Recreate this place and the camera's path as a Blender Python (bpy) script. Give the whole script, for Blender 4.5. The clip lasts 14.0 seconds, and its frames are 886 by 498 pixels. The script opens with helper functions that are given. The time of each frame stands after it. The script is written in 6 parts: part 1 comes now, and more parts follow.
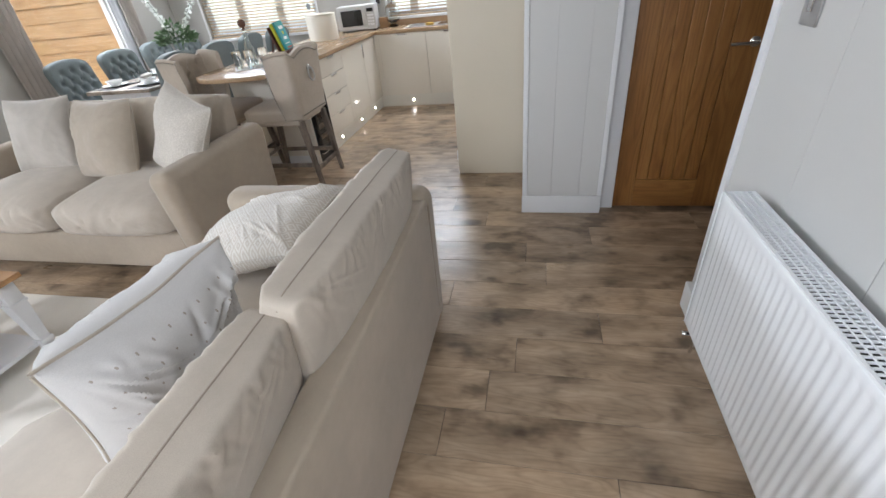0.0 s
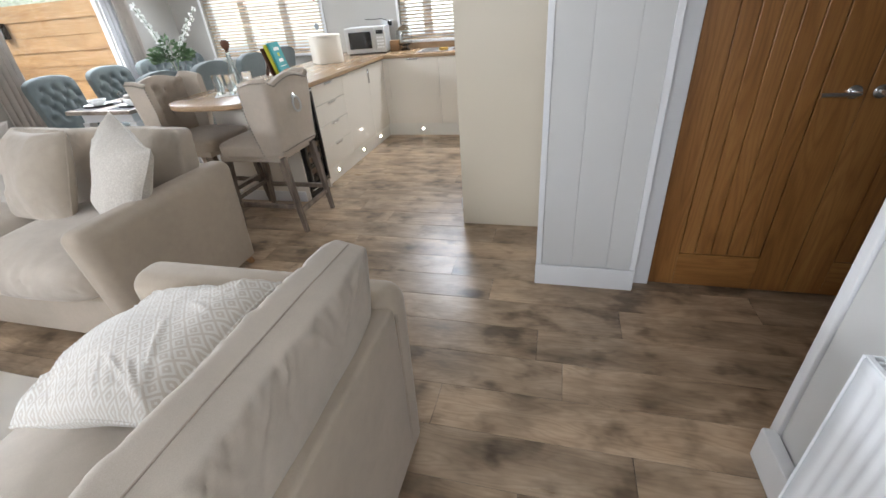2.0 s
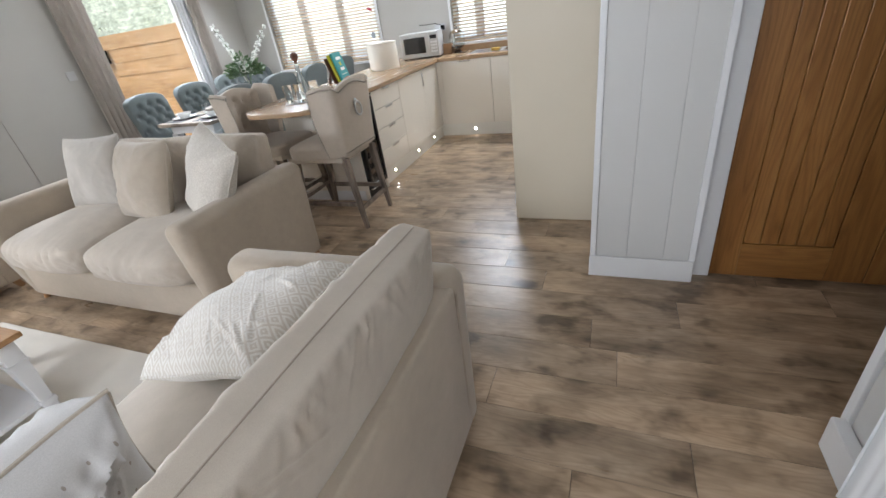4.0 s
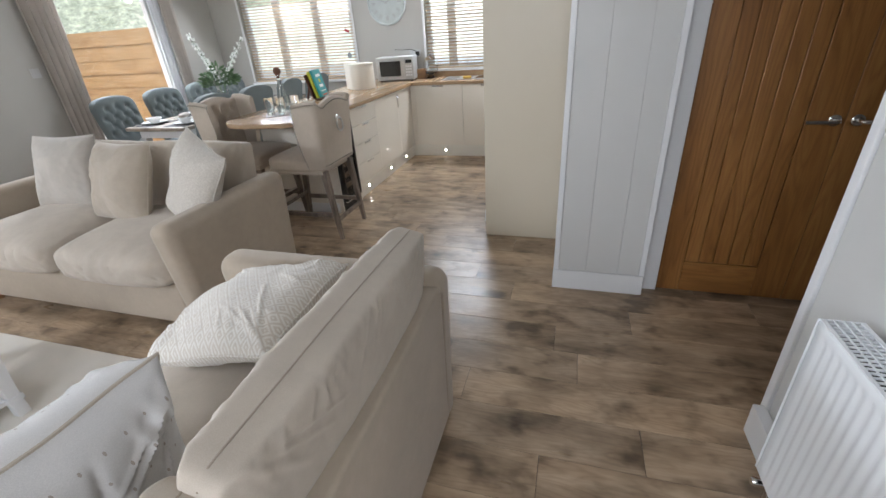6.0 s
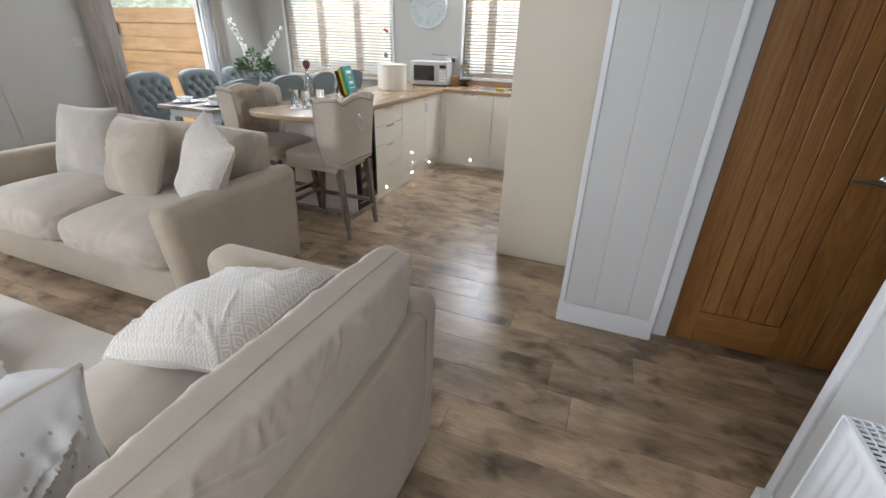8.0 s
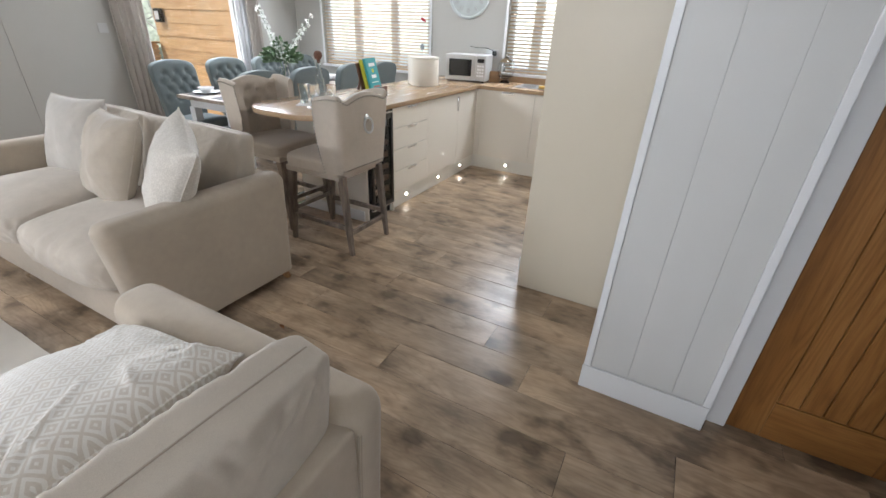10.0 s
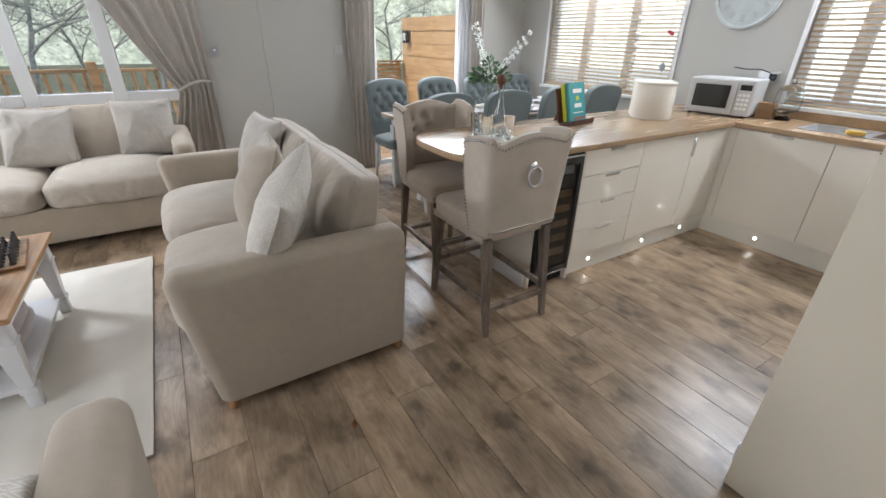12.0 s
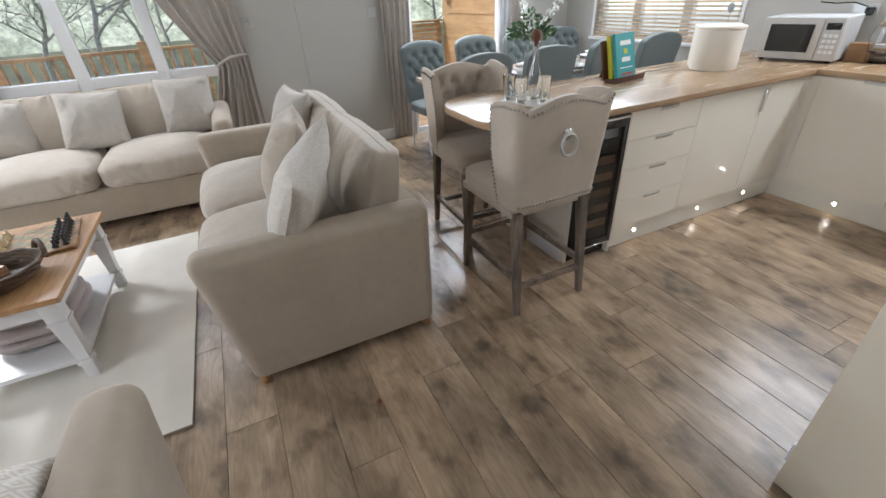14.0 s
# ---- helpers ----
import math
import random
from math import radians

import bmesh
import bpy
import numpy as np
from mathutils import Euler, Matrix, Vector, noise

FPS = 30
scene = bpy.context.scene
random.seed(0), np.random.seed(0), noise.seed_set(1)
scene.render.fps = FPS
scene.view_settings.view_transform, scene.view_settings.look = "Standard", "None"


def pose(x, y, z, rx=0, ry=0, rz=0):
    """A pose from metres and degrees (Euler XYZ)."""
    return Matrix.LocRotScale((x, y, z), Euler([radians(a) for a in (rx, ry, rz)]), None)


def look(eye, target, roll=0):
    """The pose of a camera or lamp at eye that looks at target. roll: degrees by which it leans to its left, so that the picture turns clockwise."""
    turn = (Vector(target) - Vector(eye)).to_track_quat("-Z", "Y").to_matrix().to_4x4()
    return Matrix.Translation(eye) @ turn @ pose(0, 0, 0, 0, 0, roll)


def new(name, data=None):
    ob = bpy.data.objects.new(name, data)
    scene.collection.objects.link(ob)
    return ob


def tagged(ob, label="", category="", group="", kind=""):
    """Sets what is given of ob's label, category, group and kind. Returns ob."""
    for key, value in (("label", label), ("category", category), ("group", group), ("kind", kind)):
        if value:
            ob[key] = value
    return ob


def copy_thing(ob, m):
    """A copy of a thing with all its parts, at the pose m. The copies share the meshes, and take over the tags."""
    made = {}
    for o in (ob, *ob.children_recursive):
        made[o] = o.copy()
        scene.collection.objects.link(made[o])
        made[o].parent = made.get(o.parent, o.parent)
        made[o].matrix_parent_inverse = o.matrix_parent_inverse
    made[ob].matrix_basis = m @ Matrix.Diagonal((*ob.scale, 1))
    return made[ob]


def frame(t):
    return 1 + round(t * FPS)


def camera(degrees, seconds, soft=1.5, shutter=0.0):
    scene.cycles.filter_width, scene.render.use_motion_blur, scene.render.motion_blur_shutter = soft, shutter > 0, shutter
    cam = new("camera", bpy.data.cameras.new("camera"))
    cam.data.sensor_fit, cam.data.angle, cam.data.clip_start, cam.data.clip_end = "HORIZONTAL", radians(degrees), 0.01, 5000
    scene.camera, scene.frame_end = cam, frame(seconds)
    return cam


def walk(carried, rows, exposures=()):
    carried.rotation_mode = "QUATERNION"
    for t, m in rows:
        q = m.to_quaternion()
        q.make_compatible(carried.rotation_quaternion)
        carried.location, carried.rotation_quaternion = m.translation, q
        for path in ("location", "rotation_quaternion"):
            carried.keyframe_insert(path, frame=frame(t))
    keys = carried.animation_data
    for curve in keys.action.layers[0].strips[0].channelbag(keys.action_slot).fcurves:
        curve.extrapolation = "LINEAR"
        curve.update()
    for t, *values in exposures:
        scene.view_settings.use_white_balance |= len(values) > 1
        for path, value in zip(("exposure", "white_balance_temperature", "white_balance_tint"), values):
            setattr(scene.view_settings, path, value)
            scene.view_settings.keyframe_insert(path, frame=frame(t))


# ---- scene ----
cam = camera(92.9, 14.0)
PATH = [
    (0, (0.072, 0.201, 1.427), (-0.34, 1.825, 0.335), -6.4),
    (0.5, (0.07, 0.291, 1.417), (-0.314, 1.928, 0.333), -5.9),
    (1, (0.003, 0.461, 1.415), (-0.33, 2.127, 0.36), -4.1),
    (1.5, (-0.009, 0.614, 1.419), (-0.408, 2.277, 0.382), -4.2),
    (2, (0.063, 0.822, 1.407), (-0.422, 2.473, 0.387), -4.8),
    (2.5, (0.112, 0.895, 1.41), (-0.459, 2.528, 0.407), -5.7),
    (3, (0.128, 0.9, 1.419), (-0.526, 2.505, 0.42), -7.3),
    (3.5, (0.095, 0.866, 1.41), (-0.613, 2.448, 0.411), -8.6),
    (3.7, (0.086, 0.798, 1.409), (-0.634, 2.378, 0.417), -9.0),
    (6, (0.043, 0.518, 1.45), (-0.5, 2.208, 0.529), -4.0),
    (6.5, (0.093, 0.43, 1.458), (-0.396, 2.153, 0.568), -1.0),
    (7, (0.086, 0.394, 1.459), (-0.391, 2.126, 0.581), 0.9),
    (9.3, (0.141, 1.054, 1.456), (-0.673, 2.627, 0.528), 1.4),
    (9.5, (0.175, 0.979, 1.459), (-0.625, 2.557, 0.528), 1.9),
    (10, (0.089, 1.209, 1.447), (-0.727, 2.78, 0.516), 2.4),
    (10.5, (0.021, 1.393, 1.446), (-0.944, 2.869, 0.502), 1.9),
    (11, (0.041, 1.619, 1.475), (-1.145, 2.925, 0.533), 1.6),
    (11.5, (-0.046, 1.817, 1.442), (-1.419, 2.937, 0.515), 1.2),
    (12, (-0.239, 2.046, 1.452), (-1.754, 2.994, 0.553), 0.9),
    (12.5, (-0.295, 2.246, 1.473), (-1.905, 3.016, 0.572), 0.3),
    (13, (-0.288, 2.367, 1.491), (-1.95, 2.99, 0.569), -0.4),
    (13.5, (-0.29, 2.335, 1.474), (-1.951, 2.866, 0.495), -1.6),
    (14, (-0.276, 2.191, 1.453), (-1.834, 2.895, 0.415), -3.4),
]
walk(cam, [(t, look(eye, target, roll)) for t, eye, target, roll in PATH],
     exposures=[(0.0, 0.42), (1.5, 0.54), (2.5, 0.64), (3.5, 0.56), (6.0, 0.3), (7.0, 0.31), (9.5, 0.5), (10.5, 0.54), (11.5, 0.45), (12.5, 0.29), (13.5, 0.27), (14.0, 0.36)])

# ---- world and large lights ----
world = bpy.data.worlds.new("sky")
scene.world = world
world.use_nodes = True
wn = world.node_tree
sky = wn.nodes.new("ShaderNodeTexSky")
sky.sky_type = "NISHITA"
sky.sun_disc = False
sky.sun_elevation = radians(53)
sky.sun_rotation = radians(207)
sky.air_density, sky.dust_density, sky.ozone_density = 1.0, 3.0, 1.0
wn.links.new(sky.outputs[0], wn.nodes["Background"].inputs[0])
wn.nodes["Background"].inputs[1].default_value = 0.15

sun_data = bpy.data.lights.new("sun", "SUN")
sun_data.energy, sun_data.angle, sun_data.color = 1.5, radians(14), (1.0, 0.96, 0.9)
sun = new("sun", sun_data)
sun.matrix_world = look((-3, -6, 9), (0, 0, 0))


def area_lamp(name, at, toward, w, h, power, colour=(0.82, 0.892, 1.0)):
    """An area lamp: daylight in a window's opening, or added fill."""
    d = bpy.data.lights.new(name, "AREA")
    d.shape, d.size, d.size_y, d.energy, d.color = "RECTANGLE", w, h, power, colour
    ob = new(name, d)
    ob.matrix_world = look(at, toward)
    return ob


area_lamp("daylight_west_1", (-5.0, 1.3, 2.17), (-1.2, 1.2, 0.5), 1.9, 0.34, 16)
area_lamp("daylight_west_2", (-5.0, -0.82, 2.17), (-1.8, 0.1, 0.4), 0.85, 0.34, 72)
area_lamp("daylight_patio", (-5.0, 4.7, 2.17), (-2.4, 3.1, 0.2), 1.1, 0.34, 58)
area_lamp("daylight_north_1", (-3.7, 6.36, 1.5), (-3.7, 3.0, 1.3), 1.6, 1.1, 3.0)
# Added strip lamp in the room above the blind, not in the opening.
area_lamp("north_fill_1", (-3.7, 6.2, 2.2), (-2.6, 4.0, 0.2), 1.6, 0.3, 48)
area_lamp("daylight_north_2", (-1.3, 6.36, 1.55), (-1.3, 3.0, 1.3), 0.95, 1.1, 3.0)
# Second added strip, hung above the sink blind to brighten the kitchen floor.
area_lamp("north_fill_2", (-1.3, 6.2, 2.2), (-1.25, 4.2, 0.2), 0.95, 0.3, 42)
# Added fill from behind the camera; the south window it sits in is assumed.
area_lamp("added_south_fill", (-0.62, -1.42, 1.9), (-0.8, 0.4, 0.0), 2.4, 0.55, 43)


# ---- materials ----
def nodes_of(name):
    m = bpy.data.materials.new(name)
    m.use_nodes = True
    t = m.node_tree
    return m, t, t.nodes["Principled BSDF"], t.links.new


def noise_node(t, link, coord, scale, detail=4, rough=0.55, stretch=(1, 1, 1)):
    mp = t.nodes.new("ShaderNodeMapping")
    mp.inputs["Scale"].default_value = stretch
    link(coord, mp.inputs["Vector"])
    n = t.nodes.new("ShaderNodeTexNoise")
    n.inputs["Scale"].default_value, n.inputs["Detail"].default_value, n.inputs["Roughness"].default_value = scale, detail, rough
    link(mp.outputs[0], n.inputs["Vector"])
    return n.outputs[0]


def ramp(t, link, value, stops):
    r = t.nodes.new("ShaderNodeValToRGB")
    e = r.color_ramp.elements
    while len(e) < len(stops):
        e.new(0.5)
    for el, (p, c) in zip(e, stops):
        el.position, el.color = p, (*c, 1)
    link(value, r.inputs[0])
    return r.outputs[0]


def mixed(t, link, a, b, fac, mode="MIX"):
    m = t.nodes.new("ShaderNodeMix")
    m.data_type, m.blend_type = "RGBA", mode
    for socket, v in ((m.inputs[6], a), (m.inputs[7], b), (m.inputs[0], fac)):
        if hasattr(v, "links"):
            link(v, socket)
        else:
            socket.default_value = v
    return m.outputs[2]


def bumped(t, link, bsdf, height, strength, distance=0.01):
    b = t.nodes.new("ShaderNodeBump")
    b.inputs["Strength"].default_value, b.inputs["Distance"].default_value = strength, distance
    link(height, b.inputs["Height"])
    link(b.outputs[0], bsdf.inputs["Normal"])


def surface(name, colour, rough=0.5, var=0.1, scale=4.0, fine=90.0, bump=0.1, depth=0.003, metal=0.0, sheen=0.0, coat=0.0, stretch=(1, 1, 1)):
    """A surface with variation at two scales and a fine relief."""
    m, t, b, link = nodes_of(name)
    tc = t.nodes.new("ShaderNodeTexCoord").outputs["Object"]
    big = noise_node(t, link, tc, scale, 3, 0.5, stretch)
    small = noise_node(t, link, tc, fine, 3, 0.6, stretch)
    lo = tuple(c * (1 - var) for c in colour)
    hi = tuple(min(1, c * (1 + var)) for c in colour)
    c1 = ramp(t, link, big, [(0.3, lo), (0.7, hi)])
    c2 = ramp(t, link, small, [(0.3, (1 - var * 0.6,) * 3), (0.7, (1, 1, 1))])
    link(mixed(t, link, c1, c2, 1.0, "MULTIPLY"), b.inputs["Base Color"])
    rr = ramp(t, link, big, [(0.2, (rough * 0.93,) * 3), (0.8, (min(1, rough * 1.07),) * 3)])
    link(rr, b.inputs["Roughness"])
    b.inputs["Metallic"].default_value = metal
    b.inputs["Sheen Weight"].default_value = sheen
    b.inputs["Sheen Roughness"].default_value = 0.4
    b.inputs["Coat Weight"].default_value = coat
    bumped(t, link, b, small, bump, depth)
    return m


def wood(name, dark, light, rough=0.4, along="X", size=1.0, per_object=True, coat=0.0, knots=0.0, mottle=0.5):
    """Timber with the grain along one axis, a little different on every piece."""
    m, t, b, link = nodes_of(name)
    tc = t.nodes.new("ShaderNodeTexCoord").outputs["Object"]
    if per_object:
        info = t.nodes.new("ShaderNodeObjectInfo")
        k = t.nodes.new("ShaderNodeVectorMath")
        k.operation = "SCALE"
        k.inputs[0].default_value = (37.0, 61.0, 23.0)
        link(info.outputs["Random"], k.inputs["Scale"])
        a = t.nodes.new("ShaderNodeVectorMath")
        link(tc, a.inputs[0])
        link(k.outputs[0], a.inputs[1])
        tc = a.outputs[0]
    s = {"X": (1, 12, 12), "Y": (12, 1, 12), "Z": (12, 12, 1)}[along]
    s2 = {"X": (1, 3.2, 3.2), "Y": (3.2, 1, 3.2), "Z": (3.2, 3.2, 1)}[along]
    grain = noise_node(t, link, tc, 2.6 * size, 6, 0.62, s)
    fibre = noise_node(t, link, tc, 9 * size, 4, 0.7, s)
    cloud = noise_node(t, link, tc, 2.0 * size, 3, 0.5, s2)
    mid = tuple((x + y) / 2 for x, y in zip(dark, light))
    c = ramp(t, link, grain, [(0.3, dark), (0.5, mid), (0.68, light)])
    c = mixed(t, link, c, ramp(t, link, fibre, [(0.3, (0.78, 0.77, 0.76)), (0.6, (1, 1, 1))]), 1.0, "MULTIPLY")
    c = mixed(t, link, c, ramp(t, link, cloud, [(0.32, (mottle, mottle * 0.97, mottle * 0.94)), (0.52, (1, 1, 1)), (0.75, (1.3 - 0.3 * mottle,) * 3)]), 1.0, "MULTIPLY")
    if per_object:
        c = mixed(t, link, c, ramp(t, link, info.outputs["Random"], [(0, (0.86, 0.86, 0.87)), (1, (1.1, 1.08, 1.06))]), 1.0, "MULTIPLY")
    if knots:
        v = t.nodes.new("ShaderNodeTexVoronoi")
        mp = t.nodes.new("ShaderNodeMapping")
        mp.inputs["Scale"].default_value = tuple(0.5 + 0.5 * q / 3.2 if q > 1 else 0.5 for q in s2)
        link(tc, mp.inputs[0])
        link(mp.outputs[0], v.inputs["Vector"])
        v.inputs["Scale"].default_value = 3.0 * size
        c = mixed(t, link, c, ramp(t, link, v.outputs["Distance"], [(0.02, (knots, knots * 0.95, knots * 0.9)), (0.16, (1, 1, 1))]), 1.0, "MULTIPLY")
    link(c, b.inputs["Base Color"])
    link(ramp(t, link, grain, [(0.3, (rough + 0.08,) * 3), (0.7, (rough - 0.05,) * 3)]), b.inputs["Roughness"])
    b.inputs["Coat Weight"].default_value = coat
    bumped(t, link, b, fibre, 0.12, 0.002)
    return m


def fabric(name, colour, weave=700.0, var=0.07, sheen=0.25, wrinkle=0.0):
    """Woven upholstery: soft mottling and a fine thread relief."""
    m, t, b, link = nodes_of(name)
    tc = t.nodes.new("ShaderNodeTexCoord").outputs["Object"]
    big = noise_node(t, link, tc, 3.5, 4, 0.55)
    mid = noise_node(t, link, tc, 26, 3, 0.6)
    thread = noise_node(t, link, tc, weave, 2, 0.7)
    lo, hi = tuple(c * (1 - var) for c in colour), tuple(min(1, c * (1 + var)) for c in colour)
    c = ramp(t, link, big, [(0.3, lo), (0.7, hi)])
    c = mixed(t, link, c, ramp(t, link, mid, [(0.35, (0.95, 0.95, 0.95)), (0.65, (1, 1, 1))]), 1.0, "MULTIPLY")
    c = mixed(t, link, c, ramp(t, link, thread, [(0.35, (0.88, 0.87, 0.86)), (0.65, (1, 1, 1))]), 1.0, "MULTIPLY")
    link(c, b.inputs["Base Color"])
    b.inputs["Roughness"].default_value = 0.9
    b.inputs["Specular IOR Level"].default_value = 0.25
    b.inputs["Sheen Weight"].default_value = sheen
    b.inputs["Sheen Roughness"].default_value = 0.45
    bumped(t, link, b, thread, 0.25, 0.001)
    if wrinkle:
        creases(t, link, b, tc, wrinkle)
    return m


def creases(t, link, b, tc, depth):
    """Soft folds in loose cloth: ridged, warped noise laid under the thread relief."""
    warp = t.nodes.new("ShaderNodeTexNoise")
    warp.inputs["Scale"].default_value, warp.inputs["Detail"].default_value = 3.0, 2
    link(tc, warp.inputs["Vector"])
    sc = t.nodes.new("ShaderNodeVectorMath")
    sc.operation = "SCALE"
    sc.inputs["Scale"].default_value = 0.35
    link(warp.outputs["Color"], sc.inputs[0])
    ad = t.nodes.new("ShaderNodeVectorMath")
    link(tc, ad.inputs[0])
    link(sc.outputs[0], ad.inputs[1])
    n = t.nodes.new("ShaderNodeTexNoise")
    n.noise_type = "RIDGED_MULTIFRACTAL"
    n.inputs["Scale"].default_value, n.inputs["Detail"].default_value = 5.0, 1.5
    link(ad.outputs[0], n.inputs["Vector"])
    soft_ridge = ramp(t, link, n.outputs[0], [(0.0, (0, 0, 0)), (1.0, (1, 1, 1))])
    k = t.nodes.new("ShaderNodeBump")
    k.inputs["Strength"].default_value, k.inputs["Distance"].default_value = 0.8, depth
    link(soft_ridge, k.inputs["Height"])
    link(k.outputs[0], b.inputs["Normal"].links[0].from_node.inputs["Normal"])


def patterned(name, ground, mark, kind):
    """Cushion covers: a woven diamond lattice, small dots, or a nubbly knit, in the cover's own plane."""
    m, t, b, link = nodes_of(name)
    tc = t.nodes.new("ShaderNodeTexCoord").outputs["Object"]
    sep = t.nodes.new("ShaderNodeSeparateXYZ")
    link(tc, sep.inputs[0])

    def op(kind_, a, c=None):
        n = t.nodes.new("ShaderNodeMath")
        n.operation = kind_
        for s, v in zip(n.inputs, (a, c)):
            if v is None:
                continue
            if hasattr(v, "links"):
                link(v, s)
            else:
                s.default_value = v
        return n.outputs[0]

    x, z = sep.outputs[0], sep.outputs[2]
    if kind == "diamond":
        ax = op("PINGPONG", op("MULTIPLY", x, 22.0), 0.5)
        az = op("PINGPONG", op("MULTIPLY", z, 26.0), 0.5)
        d = op("ADD", ax, az)
        rings = op("PINGPONG", op("MULTIPLY", d, 3.0), 0.5)
        mask = op("GREATER_THAN", rings, 0.25)
    elif kind == "dots":
        row = op("FLOOR", op("MULTIPLY", z, 26.0))
        fx = op("FRACT", op("ADD", op("MULTIPLY", x, 26.0), op("MULTIPLY", row, 0.5)))
        fz = op("FRACT", op("MULTIPLY", z, 26.0))
        dx, dz = op("SUBTRACT", fx, 0.5), op("SUBTRACT", fz, 0.5)
        flat = t.nodes.new("ShaderNodeSeparateXYZ")
        link(t.nodes["Texture Coordinate"].outputs["Normal"], flat.inputs[0])
        facing = op("GREATER_THAN", op("ABSOLUTE", flat.outputs[1]), 0.55)
        mask = op("LESS_THAN", op("ADD", op("MULTIPLY", op("MULTIPLY", dx, dx), 2.0), op("MULTIPLY", dz, dz)), 0.007)
        mask = op("MULTIPLY", mask, facing)
    else:
        v = t.nodes.new("ShaderNodeTexVoronoi")
        v.inputs["Scale"].default_value = 130
        link(tc, v.inputs["Vector"])
        mask = v.outputs["Distance"]
    thread = noise_node(t, link, tc, 600, 2, 0.7)
    c = mixed(t, link, (*ground, 1), (*mark, 1), mask)
    c = mixed(t, link, c, ramp(t, link, thread, [(0.35, (0.86, 0.86, 0.86)), (0.65, (1, 1, 1))]), 1.0, "MULTIPLY")
    link(c, b.inputs["Base Color"])
    b.inputs["Roughness"].default_value = 0.92
    b.inputs["Sheen Weight"].default_value = 0.2
    bumped(t, link, b, mask if kind != "dots" else thread, 0.3, 0.002)
    creases(t, link, b, tc, 0.008)
    return m


def glassy(name, tint=(1, 1, 1), rough=0.0, ior=1.45):
    m, t, b, link = nodes_of(name)
    b.inputs["Base Color"].default_value = (*tint, 1)
    b.inputs["Transmission Weight"].default_value = 1.0
    b.inputs["Roughness"].default_value = rough
    b.inputs["IOR"].default_value = ior
    return m


def glow(name, colour, power):
    m, t, b, link = nodes_of(name)
    b.inputs["Base Color"].default_value = (0.8, 0.8, 0.8, 1)
    b.inputs["Emission Color"].default_value = (*colour, 1)
    b.inputs["Emission Strength"].default_value = power
    return m


def contour(t, link, coord, scale, stretch, count, width):
    """Thin growth lines: even steps through a smooth noise; 1 on a line, 0 between."""
    n = noise_node(t, link, coord, scale, 2, 0.45, stretch)
    m1 = t.nodes.new("ShaderNodeMath")
    m1.operation = "MULTIPLY"
    m1.inputs[1].default_value = count
    link(n, m1.inputs[0])
    m2 = t.nodes.new("ShaderNodeMath")
    m2.operation = "PINGPONG"
    m2.inputs[1].default_value = 0.5
    link(m1.outputs[0], m2.inputs[0])
    return ramp(t, link, m2.outputs[0], [(0.0, (1, 1, 1)), (width, (0, 0, 0))])


def oak_veneer(name, along):
    """Oiled oak: flowing cathedral figure, fine pores and a slow drift of tone."""
    m, t, b, link = nodes_of(name)
    tc = t.nodes.new("ShaderNodeTexCoord").outputs["Object"]
    long, short = {"Z": ((7, 7, 0.8), (60, 60, 2.2)), "X": ((0.8, 7, 7), (2.2, 60, 60))}[along]
    drift = noise_node(t, link, tc, 1.3, 3, 0.5, long)
    pore = noise_node(t, link, tc, 4.0, 4, 0.7, short)
    figure = contour(t, link, tc, 0.9, long, 16.0, 0.34)
    c = ramp(t, link, drift, [(0.3, (0.215, 0.088, 0.021)), (0.5, (0.27, 0.118, 0.031)), (0.7, (0.325, 0.15, 0.044))])
    c = mixed(t, link, c, mixed(t, link, (1, 1, 1, 1), (0.80, 0.76, 0.70, 1), figure), 1.0, "MULTIPLY")
    c = mixed(t, link, c, ramp(t, link, pore, [(0.35, (0.80, 0.78, 0.75)), (0.55, (1, 1, 1))]), 1.0, "MULTIPLY")
    link(c, b.inputs["Base Color"])
    link(ramp(t, link, pore, [(0.3, (0.5,) * 3), (0.7, (0.38,) * 3)]), b.inputs["Roughness"])
    bumped(t, link, b, pore, 0.12, 0.0012)
    return m


